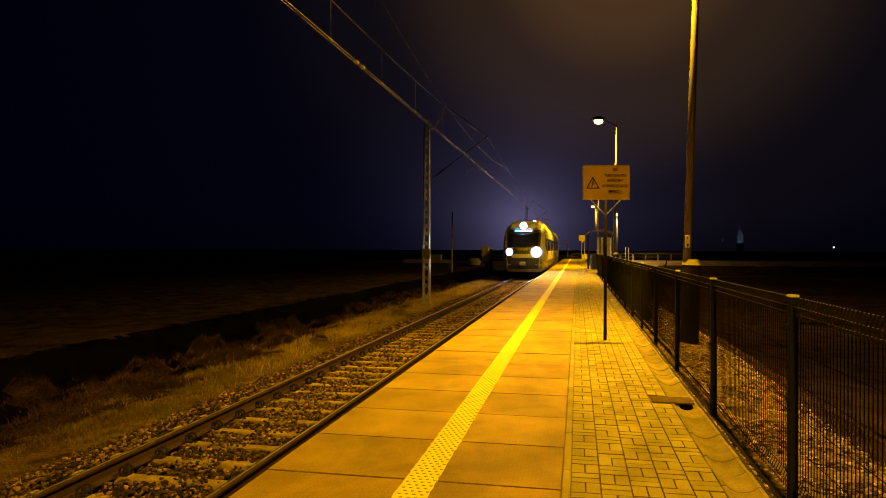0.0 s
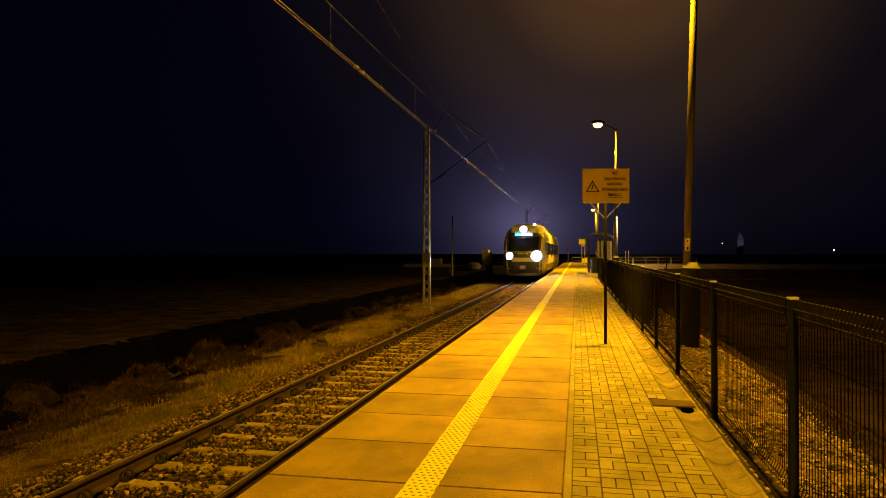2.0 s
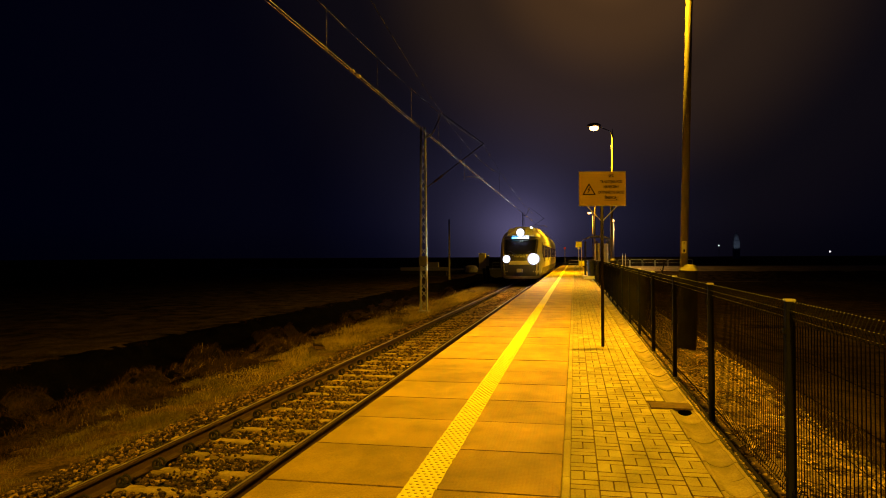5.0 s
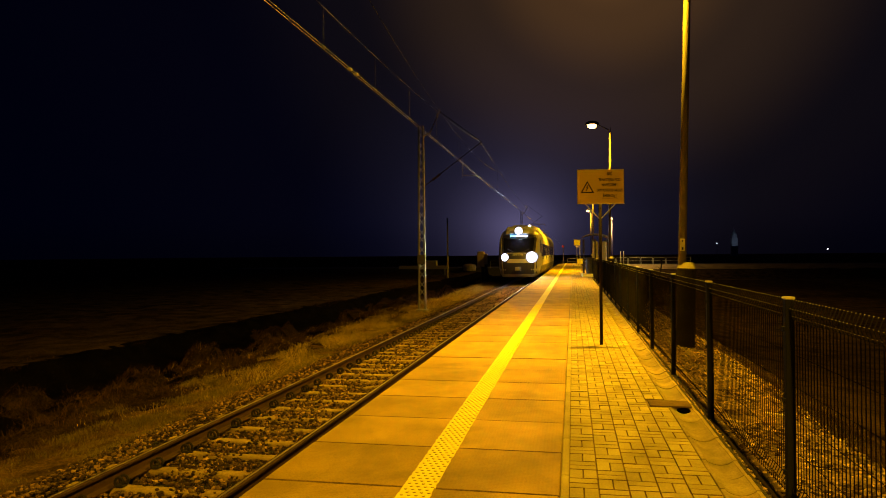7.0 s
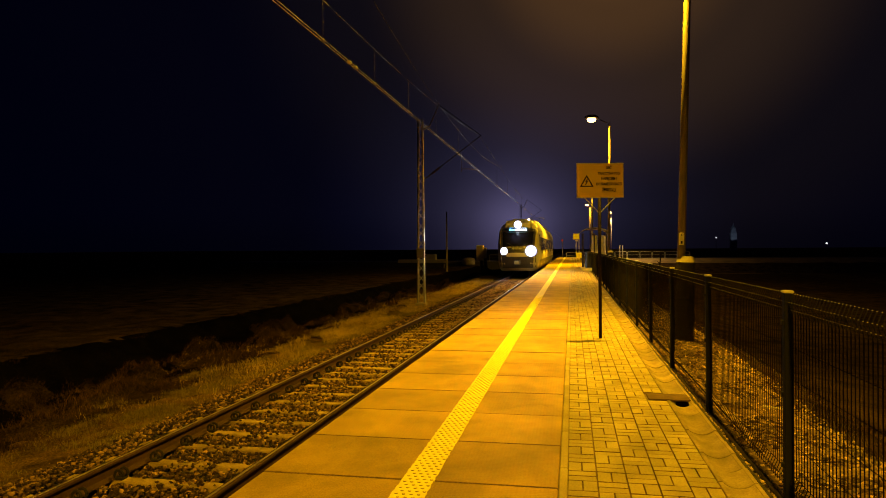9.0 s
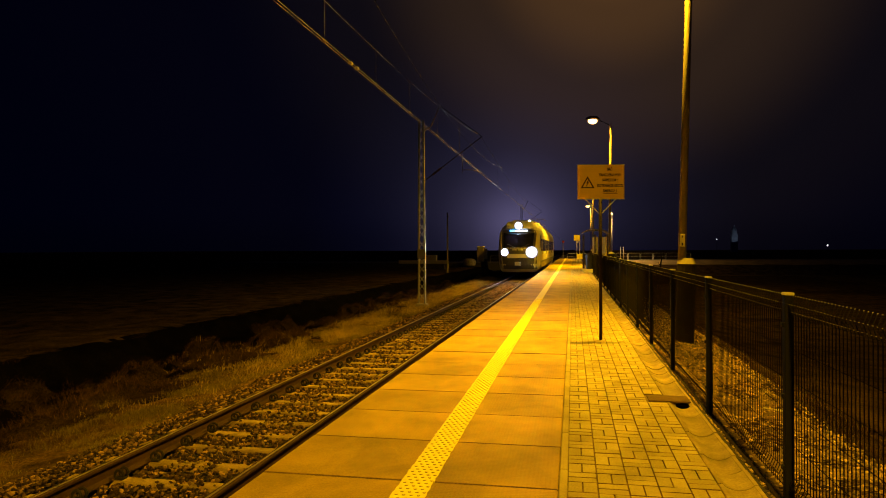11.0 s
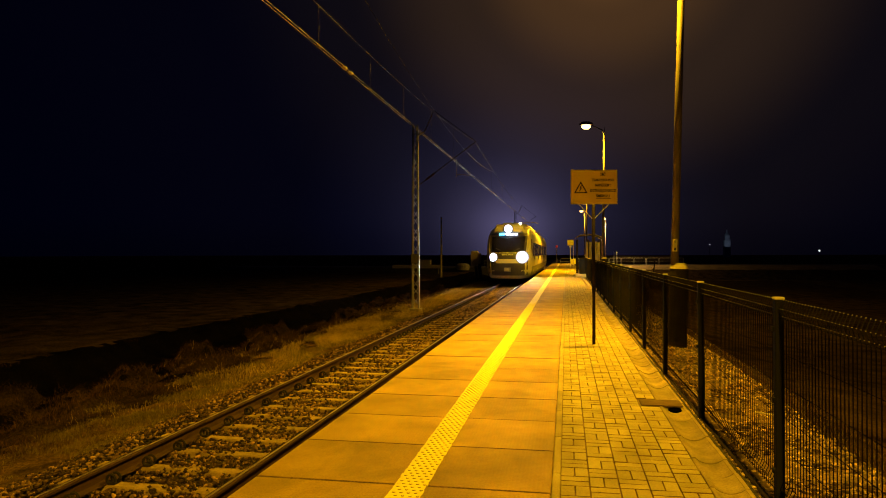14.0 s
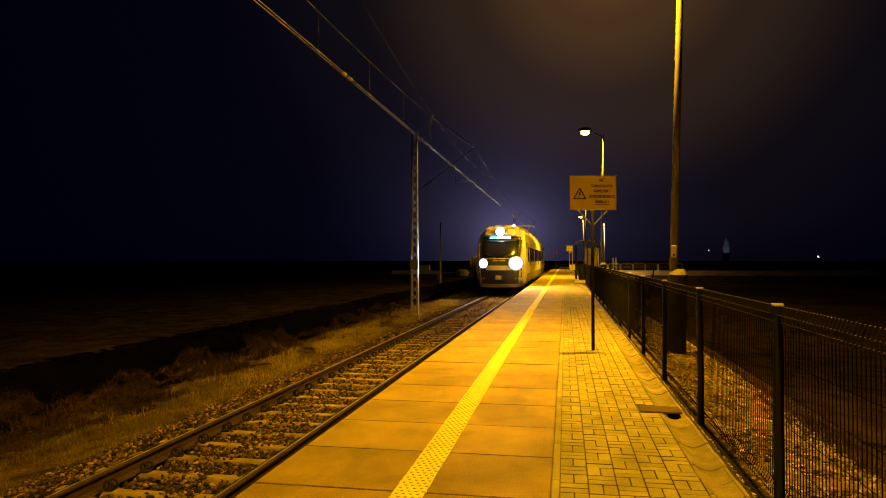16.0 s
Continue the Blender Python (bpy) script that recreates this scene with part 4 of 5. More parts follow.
def make_verge_gravel():
    rng = random.Random(21)
    places = []
    for i in range(27000):
        y = -3.0 + 20.5 * rng.random() ** 1.1
        x = 1.37 + 1.35 * rng.random()
        if x > 2.42 + 0.040 * min(9.0, max(-4.0, y - 5.4)) + rng.uniform(-0.15, 0.12):
            continue
        if noise.noise(Vector((x * 1.5, y * 1.5, 7))) < -0.5:
            continue
        places.append((x, y, ground_z(x, y) + rng.uniform(-0.008, 0.014), rng.uniform(0.007, 0.024)))
    for i in range(3600):
        places.append((rng.uniform(GUT1 + 0.065, FENCE_X + 0.04), rng.uniform(2.5, 18), rng.uniform(-0.072, -0.055), rng.uniform(0.007, 0.017)))
    leaves = []
    for i in range(6500):
        y = 2.2 + 16 * rng.random() ** 1.3
        x = 1.38 + 1.15 * rng.random()
        if noise.noise(Vector((x * 2.2, y * 2.2, 19))) > 0.0:
            leaves.append((x, y, ground_z(x, y) + 0.02, rng.uniform(0.008, 0.032)))
    stones("leaf_litter", "dark fallen leaves on the verge behind the fence", "leaf litter", leaves, LEAF, flat=0.22, seed=14)
    stones("verge_gravel", "loose gravel and stones behind the fence", "gravel", places, GRAVEL, seed=8)


LEAF = material("dark_fallen_leaf", (0.055, 0.034, 0.017), 0.9, vary=0.3, scale=9, fine=50, bump=0.2, island=True, spread=0.6, spec=0.1)
VERGE = material("sandy_gravel_soil", (0.20, 0.14, 0.07), 0.95, vary=0.5, scale=4.5, fine=30, bump=0.8, bump_dist=0.03, spec=0.1)
GRAVEL = material("verge_gravel_stone", (0.33, 0.235, 0.15), 0.85, vary=0.25, scale=9, fine=70, bump=0.3, island=True, power=2.0, spread=0.8)
make_verge_gravel()


def make_verge():
    """Sandy strip between the fence and the slope, with a ragged edge."""
    bm = bmesh.new()
    rows = []
    for j in range(130):
        y = -8 + j * 0.25 if j < 100 else 17 + (j - 100) * 1.0
        out = 2.42 + 0.040 * min(9.0, max(-4.0, y - 5.4)) + 0.12 * noise.noise(Vector((0, y * 0.8, 3))) + 0.08 * noise.noise(Vector((0, y * 2.5, 6)))
        rows.append([bm.verts.new((1.36 + (out - 1.36) * i / 8, y, ground_z(1.36 + (out - 1.36) * i / 8, y) + (0.012 if i < 8 else -0.03))) for i in range(9)])
    for a, b in zip(rows, rows[1:]):
        for i in range(8):
            bm.faces.new((a[i], a[i + 1], b[i + 1], b[i]))
    tagged(new("verge", mesh_of("verge", bm, VERGE, True)), "sandy gravel verge behind the fence", "verge", kind="structure")


make_verge()


def blades(name, label, spots, mat, seed):
    """Grass blades at (x, y, z, height, lean), as one mesh; each is a bent strip."""
    rng = np.random.RandomState(seed)
    s = np.array(spots)
    n = len(s)
    a = rng.uniform(0, 2 * np.pi, n)
    l = rng.uniform(0, 2 * np.pi, n)
    w = s[:, 3] * rng.uniform(0.008, 0.016, n) + 0.0010
    side = np.stack([np.cos(a) * w, np.sin(a) * w, np.zeros(n)], -1)
    lean = np.stack([np.cos(l), np.sin(l), np.zeros(n)], -1) * (s[:, 4] * s[:, 3])[:, None]
    up = np.stack([np.zeros(n), np.zeros(n), s[:, 3]], -1)
    o = s[:, :3]
    v = np.stack([o - side, o + side, o + up * 0.6 + lean * 0.35 + side * 0.7, o + up * 0.6 + lean * 0.35 - side * 0.7, o + up * 0.95 + lean], 1)
    i = (np.arange(n) * 5)[:, None]
    me = bpy.data.meshes.new(name)
    me.from_pydata(v.reshape(-1, 3).tolist(), [], (i + np.array([[0, 1, 2, 3]])).tolist() + (i + np.array([[3, 2, 4]])).tolist())
    me.materials.append(mat)
    return tagged(new(name, me), label, "grass", kind="stuff")


def make_grass():
    rng = random.Random(31)
    near, dark, straw = [], [], []
    for i in range(330000):
        y = 3 + 62 * rng.random() ** 1.5
        x = rng.uniform(-8.1, -5.72)
        d = noise.noise(Vector((x * 1.1, y * 0.9, 2))) + 0.5 * noise.noise(Vector((x * 3, y * 3, 5)))
        if rng.random() > 0.46 + 1.5 * d - 0.5 * max(0, -5.9 - x < 0) - max(0, -6.75 - x) * 0.8:
            continue
        near.append((x, y, ground_z(x, y) - 0.01, rng.uniform(0.02, 0.055 + 0.05 * min(1, y / 20)) * (1.0 + 1.1 * d), rng.uniform(0.1, 1.0)))
    for i in range(80000):
        y = 5 + 57 * rng.random() ** 1.2
        x = -6.95 + rng.gauss(0, 0.55)
        if noise.noise(Vector((x * 0.8, y * 0.5, 12))) < -0.15 or rng.random() > (y - 9) / 11:
            continue
        straw.append((x, y, ground_z(x, y) - 0.01, rng.uniform(0.05, 0.08 + 0.2 * min(1, (y / 26) ** 1.5)), rng.uniform(0.1, 1.3)))
    for i in range(70000):
        y = 4 + 70 * rng.random() ** 1.3
        x = -13.6 - 9 * rng.random() ** 1.3
        d = noise.noise(Vector((x * 0.6, y * 0.5, 9))) + 0.5 * noise.noise(Vector((x * 1.6, y * 1.4, 3)))
        if d < 0.02 or -13.8 < x < -8.0:
            continue
        dark.append((x, y, ground_z(x, y) - 0.01, rng.uniform(0.05, 0.16) * (0.8 + d), rng.uniform(0.3, 1.2)))
    for i in range(80000):
        y = 5 + 50 * rng.random() ** 1.4
        x = rng.uniform(-11.0, -6.9)
        d = noise.noise(Vector((x * 0.9 + 7, y * 0.55, 21))) + 0.6 * noise.noise(Vector((x * 2.3, y * 1.7, 6)))
        if d < 0.20 + 0.16 * (x < -9.4) + rng.uniform(-0.15, 0.1):
            continue
        dark.append((x, y, ground_z(x, y) - 0.01, rng.uniform(0.05, 0.15) * (0.7 + 0.7 * d + min(0.7, y / 40)), rng.uniform(0.3, 1.4)))
    for i in range(90000):
        y = 6 + 50 * rng.random() ** 1.3
        x = rng.uniform(-13.2, -9.2)
        h = hummock(x, y)
        if h < 0.10 + rng.uniform(0, 0.12):
            continue
        dark.append((x, y, ground_z(x, y) - 0.01, rng.uniform(0.05, 0.16), rng.uniform(0.3, 1.5)))
    for i in range(85):  # tufts of dead grass on the ditch side
        cx, cy = rng.uniform(-11.2, -8.2), 11 + 32 * rng.random() ** 1.2
        wide = rng.uniform(0.12, 0.34)
        for k in range(int(rng.uniform(60, 190))):
            x, y = cx + rng.gauss(0, wide), cy + rng.gauss(0, wide * 1.4)
            (straw if k % 5 < 1 and y > 14 else dark).append((x, y, ground_z(x, y) - 0.01, rng.uniform(0.05, 0.17), rng.uniform(0.3, 1.5)))
    for i in range(26000):
        y = 3 + 26 * rng.random() ** 1.2
        x = rng.uniform(-8.4, -6.6)
        d = noise.noise(Vector((x * 1.7, y * 1.3, 41))) + 0.4 * noise.noise(Vector((x * 4, y * 4, 8)))
        if d > 0.08:
            dark.append((x, y, ground_z(x, y) - 0.01, rng.uniform(0.04, 0.13) * (0.7 + d), rng.uniform(0.3, 1.4)))
    for i in range(30000):
        y = 2.5 + 24 * rng.random() ** 1.3
        x = rng.uniform(1.4, 4.2)
        d = noise.noise(Vector((x * 1.3, y * 1.0, 17)))
        if d < 0.22 - (0.30 if x > 2.3 + 0.048 * (min(y, 14) - 5.4) else 0) - (0.25 if y > 10.5 else 0):
            continue
        (dark if x > 2.5 and i % 3 else near).append((x, y, ground_z(x, y) - 0.01, rng.uniform(0.03, 0.10), rng.uniform(0.2, 1.0)))
    for i in range(1500):
        y = 8 + 38 * rng.random()
        x = rng.uniform(GUT1 - 0.01, FENCE_X + 0.08)
        if noise.noise(Vector((0, y * 0.9, 27))) > 0.1:
            near.append((x, y, -0.06, rng.uniform(0.04, 0.14), rng.uniform(0.2, 0.9)))
    blades("bank_grass", "dry green and straw grass on the bank beside the track", near, GRASS, 1)
    blades("tall_grass", "tall straw-coloured grass along the ballast shoulder", straw, STRAW, 2)
    blades("field_grass", "withered brown grass tufts in the ditch and field", dark, GRASS_DARK, 3)


make_grass()


# ---- paving and gutter, piece by piece ----
def make_paving():
    """Grey paving bricks, laid in pairs that turn from square to square."""
    rng = random.Random(41)

    def brick_mesh(sx, sy):
        return mesh_of("brick", brick_into(bmesh.new(), 0, 0, 0, sx, sy), [PAVER, JOINT])

    def brick_into(bm, x, y, z, sx, sy):
        c, b, g = 0.003, 0.0026, 0.0036
        lo = [bm.verts.new((x + i * (sx / 2 - b), y + j * (sy / 2 - g), z - 0.02)) for i, j in ((-1, -1), (1, -1), (1, 1), (-1, 1))]
        mid = [bm.verts.new((x + i * (sx / 2 - b), y + j * (sy / 2 - g), z - c)) for i, j in ((-1, -1), (1, -1), (1, 1), (-1, 1))]
        top = [bm.verts.new((x + i * (sx / 2 - b - c), y + j * (sy / 2 - g - c), z)) for i, j in ((-1, -1), (1, -1), (1, 1), (-1, 1))]
        for a, d in ((lo, mid), (mid, top)):
            for k in range(4):
                bm.faces.new((a[k], a[(k + 1) % 4], d[(k + 1) % 4], d[k])).material_index = 1
        bm.faces.new(top)
        return bm

    along, across = brick_mesh(0.1, 0.2), brick_mesh(0.2, 0.1)
    far = bmesh.new()
    count = 0
    for row in range(-82, 560):
        for col in range(5):
            x, y = KERB1 + 0.1 + col * 0.2, 2.45 + row * 0.2
            if 7.35 < y < 7.75 and col >= 4:
                continue
            if 49 < y < 53.6 and x > 0.55:
                continue
            for h in (-0.05, 0.05):
                z = rng.uniform(-0.003, 0.0015)
                if (row + col) % 2:
                    px, py, sx, sy, me = x + h, y, 0.1, 0.2, along
                else:
                    px, py, sx, sy, me = x, y + h, 0.2, 0.1, across
                if count < 300 and y > 3.2:
                    ob = new("brick", me)
                    ob.parent = platform
                    ob.location = (px, py, z)
                    ob.rotation_euler = (rng.uniform(-0.006, 0.006), rng.uniform(-0.006, 0.006), rng.uniform(-0.01, 0.01))
                    count += 1
                else:
                    brick_into(far, px + rng.uniform(-0.001, 0.001), py, z, sx, sy)
    tagged(part("bricks", far, [PAVER_FAR, JOINT], platform), kind="stuff")


make_paving()


def make_gutter():
    w0, w1 = PAVE1 + 0.004, GUT1
    bm = bmesh.new()
    n = 8
    lip, wide = 0.032, w1 - w0 - 0.064
    prof = [(w0, -0.004), (w0 + 0.004, 0.0), (w0 + lip, 0.0)] + [(w0 + lip + wide * i / n, -0.006 - 0.036 * math.sin(math.pi * i / n) ** 0.8) for i in range(n + 1)] + [(w1 - lip, 0.0), (w1 - 0.004, 0.0), (w1, -0.004)]
    outline = [(w0, -0.12)] + prof + [(w1, -0.12)]
    extrude_profile(bm, outline[::-1], -0.1605, 0.1605)
    me = mesh_of("gutter_unit", bm, GUTTER)
    for i in range(345):
        ob = new("gutter_unit", me)
        ob.parent = platform
        ob.location = (random.uniform(-0.003, 0.003), 2.4 + (i - 45) * 0.333, random.uniform(-0.004, 0.0))
        ob.rotation_euler = (random.uniform(-0.004, 0.004), random.uniform(-0.006, 0.006), random.uniform(-0.004, 0.004))


GUTTER = material("gutter_concrete", (0.32, 0.255, 0.12), 0.9, spec=0.1, stain=0.18, vary=0.22, scale=5.5, fine=60, bump=0.5, piece=True, spread=0.16)
make_gutter()


DRAIN = material("brown_iron_cover", (0.13, 0.085, 0.035), 0.85, vary=0.3, scale=8, fine=60, bump=0.4, spec=0.1)


HOLE_SHADE = material("painted_hole_shade", (0.0015, 0.0012, 0.001), 0.95, vary=0.2, scale=8, fine=60, bump=0.0, spec=0.0)


def make_drain():
    d = thing("drain_cover", "flat steel drain cover with a dark inlet beside the gutter", "drain cover", at=pose(0, 7.55, 0))
    part("plate", boxed(0.78, -0.14, -0.012, 1.20, 0.14, 0.004, bevel=0.002), DRAIN, d, "brown steel plate")
    # solid black disc instead of a recess, shade of the opening in its colour
    part("inlet", spun(bmesh.new(), [(0.02, -0.06), (0.07, -0.055), (0.07, -0.026), (0.02, -0.025)], 14, Matrix.Translation((1.125, -0.17, 0.0)) @ Matrix.Diagonal((1.15, 1.2, 1, 1))), HOLE_SHADE, d, "black disc painting the shade under the plate")


make_drain()
# bits of pale litter
litter = new("paper_scrap", mesh_of("paper_scrap", spun(bmesh.new(), [(0.02, 0.001), (0.11, 0.002), (0.09, 0.020), (0.03, 0.026)], 9), CAP))
litter.location = (1.11, 22.4, -0.040)
tagged(litter, "crumpled pale paper scrap in the gutter", "litter")
strip = boxed(-0.10, -0.018, 0.0, 0.10, 0.018, 0.010, bevel=0.003)
for v in strip.verts:
    v.co.z += 0.25 * v.co.x ** 2
strip = new("wood_scrap", mesh_of("wood_scrap", strip, CAP))
strip.matrix_basis = pose(2.10, 7.80, ground_z(2.1, 7.8) + 0.022, 0, 4, -16)
tagged(strip, "thin pale wooden scrap on the gravel behind the fence", "litter")


# ---- train ----
TRAIN_WHITE = material("dirty_white_train_paint", (0.60, 0.60, 0.66), 0.35, vary=0.12, scale=1.2, fine=30, bump=0.02)
TRAIN_YELLOW = material("yellow_train_paint", (0.60, 0.48, 0.10), 0.35, vary=0.12, scale=1.2, fine=30, bump=0.02)
TRAIN_DARK = material("dark_train_paint", (0.045, 0.045, 0.085), 0.4, vary=0.2, scale=1.5, fine=30, bump=0.02)
TRAIN_GLASS = material("dark_train_glass", (0.012, 0.013, 0.018), 0.08, vary=0.1, scale=1, fine=10, bump=0.0)
HEADLIGHT = glow("white_headlight", (0.70, 0.74, 1.0), 270.0)
TOPLIGHT = glow("white_top_light", (0.80, 0.82, 1.0), 160.0)
MARKER = glow("warm_marker_light", (1.0, 0.85, 0.6), 12.0)
# faint emission on a ring round each lens, painting the lamp's halo
LAMP_HALO = glow("lamp_halo_glow", (0.62, 0.60, 1.0), 0.9)
DISPLAY_BLUE = glow("blue_display_segment", (0.10, 0.55, 1.0), 5.0)
DISPLAY_WHITE = glow("white_display_segment", (0.80, 0.85, 1.0), 4.0)

LEVELS = [(0.42, 1.22, 0.55), (0.60, 1.30, 0.30), (0.95, 1.38, 0.10), (1.35, 1.41, 0.0), (1.75, 1.42, 0.0), (2.05, 1.42, 0.06), (2.4, 1.42, 0.24), (2.8, 1.41, 0.50), (3.15, 1.38, 0.78),
          (3.45, 1.28, 1.02), (3.62, 1.20, 1.6), (3.80, 1.06, 2.5), (3.94, 0.84, 3.3), (4.02, 0.55, 4.2)]


def level(z):
    for (z0, w0, s0), (z1, w1, s1) in zip(LEVELS, LEVELS[1:]):
        if z <= z1 or z1 == LEVELS[-1][0]:
            u = (z - z0) / (z1 - z0)
            return w0 + (w1 - w0) * u, s0 + (s1 - s0) * u


def nose(x, z, out=0.0):
    """The front skin of the train at x and height z over the rail, pushed out by so much."""
    w, s = level(z)
    u = min(1.0, abs(x) / w)
    return Vector((x, s + 1.15 * (1 - (1 - u ** 2.6) ** 0.5) - out, z))


def front_patch(x0, x1, z0, z1, out, nx=8, nz=5, taper=0.0, thick=0.03):
    """A plate on the curved front, with thickness. taper widens it towards the top."""
    bm = bmesh.new()
    grid = []
    for j in range(nz + 1):
        z = z0 + (z1 - z0) * j / nz
        k = 1 + taper * j / nz
        grid.append([[bm.verts.new(nose((x0 + (x1 - x0) * i / nx) * k, z, o)) for i in range(nx + 1)] for o in (out, out - thick)])
    for j in range(nz):
        for i in range(nx):
            for s in (0, 1):
                bm.faces.new((grid[j][s][i], grid[j][s][i + 1], grid[j + 1][s][i + 1], grid[j + 1][s][i]))
    for i in range(nx):
        bm.faces.new((grid[0][0][i], grid[0][1][i], grid[0][1][i + 1], grid[0][0][i + 1]))
        bm.faces.new((grid[nz][0][i], grid[nz][0][i + 1], grid[nz][1][i + 1], grid[nz][1][i]))
    for j in range(nz):
        for i in (0, nx):
            bm.faces.new((grid[j][0][i], grid[j + 1][0][i], grid[j + 1][1][i], grid[j][1][i]))
    bmesh.ops.recalc_face_normals(bm, faces=bm.faces)
    return bm


def front_disc(cx, cz, r, out, thick=0.03, n=18):
    """A round plate that lies on the curved front."""
    bm = bmesh.new()
    rings = []
    for rr, o in ((r, out - thick), (r, out), (r * 0.55, out + 0.02)):
        rings.append([bm.verts.new(nose(cx + rr * math.cos(2 * math.pi * k / n), cz + rr * math.sin(2 * math.pi * k / n), o)) for k in range(n)])
    for a, b in zip(rings, rings[1:]):
        for k in range(n):
            bm.faces.new((a[k], a[(k + 1) % n], b[(k + 1) % n], b[k]))
    bm.faces.new(rings[-1])
    bm.faces.new(rings[0][::-1])
    bmesh.ops.recalc_face_normals(bm, faces=bm.faces)
    return bm


TRAIN_LENGTH = 36.0


def make_train():
    train = thing("train", "white and yellow electric train with dark windscreen and lit headlights", "train")
    bm = bmesh.new()
    rings = []
    for z, w, s in LEVELS:
        ring = []
        xs = [w * math.sin(math.pi / 2 * i / 9) for i in range(-9, 10)]
        front = [nose(x, z) for x in xs]
        pts = [Vector((-w, TRAIN_LENGTH, z)), Vector((-w, 6.0, z))] + front + [Vector((w, 6.0, z)), Vector((w, TRAIN_LENGTH, z))]
        rings.append([bm.verts.new(p) for p in pts])
    n = len(rings[0])
    for a, b in zip(rings, rings[1:]):
        for i in range(n):
            bm.faces.new((a[i], a[(i + 1) % n], b[(i + 1) % n], b[i]))
    bm.faces.new(rings[0][::-1])
    bm.faces.new(rings[-1])
    bmesh.ops.recalc_face_normals(bm, faces=bm.faces)
    part("body", bm, TRAIN_WHITE, train, "dirty white car body", smooth=True)
    part("front_mask", front_patch(-1.24, 1.24, 0.62, 3.30, 0.010, 18, 14, 0.0), TRAIN_DARK, train, "dark blue front mask", smooth=True)
    part("windscreen", front_patch(-0.98, 0.98, 2.10, 3.10, 0.022, 12, 8, 0.08), TRAIN_GLASS, train, "large black windscreen", smooth=True)
    vis = bmesh.new()
    sect = []
    for y, zb, zt, wb, wt in ((0.72, 3.40, 3.66, 0.88, 0.80), (0.86, 3.36, 3.80, 0.96, 0.82), (1.5, 3.36, 3.90, 1.08, 0.80), (3.4, 3.50, 3.98, 1.12, 0.78)):
        sect.append([vis.verts.new(p) for p in ((-wb, y + 0.12, zb), (-0.5 * wb, y, zb), (0.5 * wb, y, zb), (wb, y + 0.12, zb), (wt, y + 0.12, zt), (0.4 * wt, y, zt + 0.03), (-0.4 * wt, y, zt + 0.03), (-wt, y + 0.12, zt))])
    for p, q in zip(sect, sect[1:]):
        for k in range(8):
            vis.faces.new((p[k], p[(k + 1) % 8], q[(k + 1) % 8], q[k]))
    vis.faces.new(sect[0][::-1])
    vis.faces.new(sect[-1])
    bmesh.ops.recalc_face_normals(vis, faces=vis.faces)
    part("roof_visor", vis, TRAIN_WHITE, train, "pale roof fairing above the windscreen")
    part("middle_band", front_patch(-0.74, 0.74, 1.40, 1.66, 0.024, 8, 2), TRAIN_WHITE, train, "pale panel between the headlamps")
    part("lower_grille", front_patch(-0.85, 0.85, 0.72, 1.30, 0.024, 8, 3), TRAIN_DARK, train, "dark lower grille")
    for i in range(8):
        x = -0.36 + i * 0.085 + (0.04 if i > 3 else 0)
        part("marking_bar", front_patch(x, x + 0.06, 1.90, 1.98, 0.03, 1, 1, 0, 0.02), TRAIN_WHITE, train, "pale bar")
    part("coupler", boxed(-0.20, -0.42, 0.86, 0.20, 0.16, 1.14, bevel=0.04), TRAIN_DARK, train, "dark automatic coupler")
    part("coupler_face", boxed(-0.17, -0.45, 0.89, 0.17, -0.424, 1.11, bevel=0.008), GALV, train)
    part("skirt", front_patch(-1.08, 1.08, 0.44, 0.60, 0.05, 12, 2, 0.04, 0.06), TRAIN_WHITE, train, "pale lower skirt rim")
    for s in (-1, 1):
        lamp = part("headlamp", front_disc(s * 0.91, 1.78, 0.42 if s > 0 else 0.30, 0.03, 0.05), TRAIN_DARK, train, "headlamp cluster housing")
        # right lens and ring drawn larger to stand in for its glare
        wide = 1.45 if s > 0 else 1.0
        part("halo_ring", front_disc(s * 0.91, 1.78, 0.28 * wide, 0.045, 0.012), LAMP_HALO, lamp, "ring glowing as the lamp's halo")
        part("lens", front_disc(s * 0.91, 1.78, 0.20 * wide, 0.072, 0.012), HEADLIGHT, lamp, "dazzling white headlight lens")
        part("pillar", front_patch(min(s * 1.03, s * 1.12), max(s * 1.03, s * 1.12), 0.64, 3.20, 0.03, 3, 12, 0.175, 0.04), CAP, train, "pale corner pillar", smooth=True)
    face = pose(0, 0.70, 3.58, 90, 0, 0)
    top = part("top_lamp", spun(bmesh.new(), [(0.30, -0.06), (0.30, 0.02), (0.285, 0.03)], 18, face), TRAIN_DARK, train, "roof headlamp housing")
    part("halo_ring", spun(bmesh.new(), [(0.28, 0.031), (0.27, 0.040)], 18, face), LAMP_HALO, top, "ring glowing as the lamp's halo")
    part("lens", spun(bmesh.new(), [(0.21, 0.041), (0.19, 0.055), (0.06, 0.070)], 18, face), TOPLIGHT, top, "dazzling white top light lens")
    disp = part("display", front_patch(-0.62, 0.62, 3.15, 3.33, 0.034, 8, 2, 0, 0.03), TRAIN_DARK, train, "destination display")
    part("display_field", front_patch(-0.60, -0.20, 3.18, 3.30, 0.048, 3, 1, 0, 0.012), DISPLAY_BLUE, disp, "bright blue display field")
    part("display_field", front_patch(-0.18, 0.58, 3.18, 3.30, 0.048, 5, 1, 0, 0.012), DISPLAY_WHITE, disp, "bluish white display field")
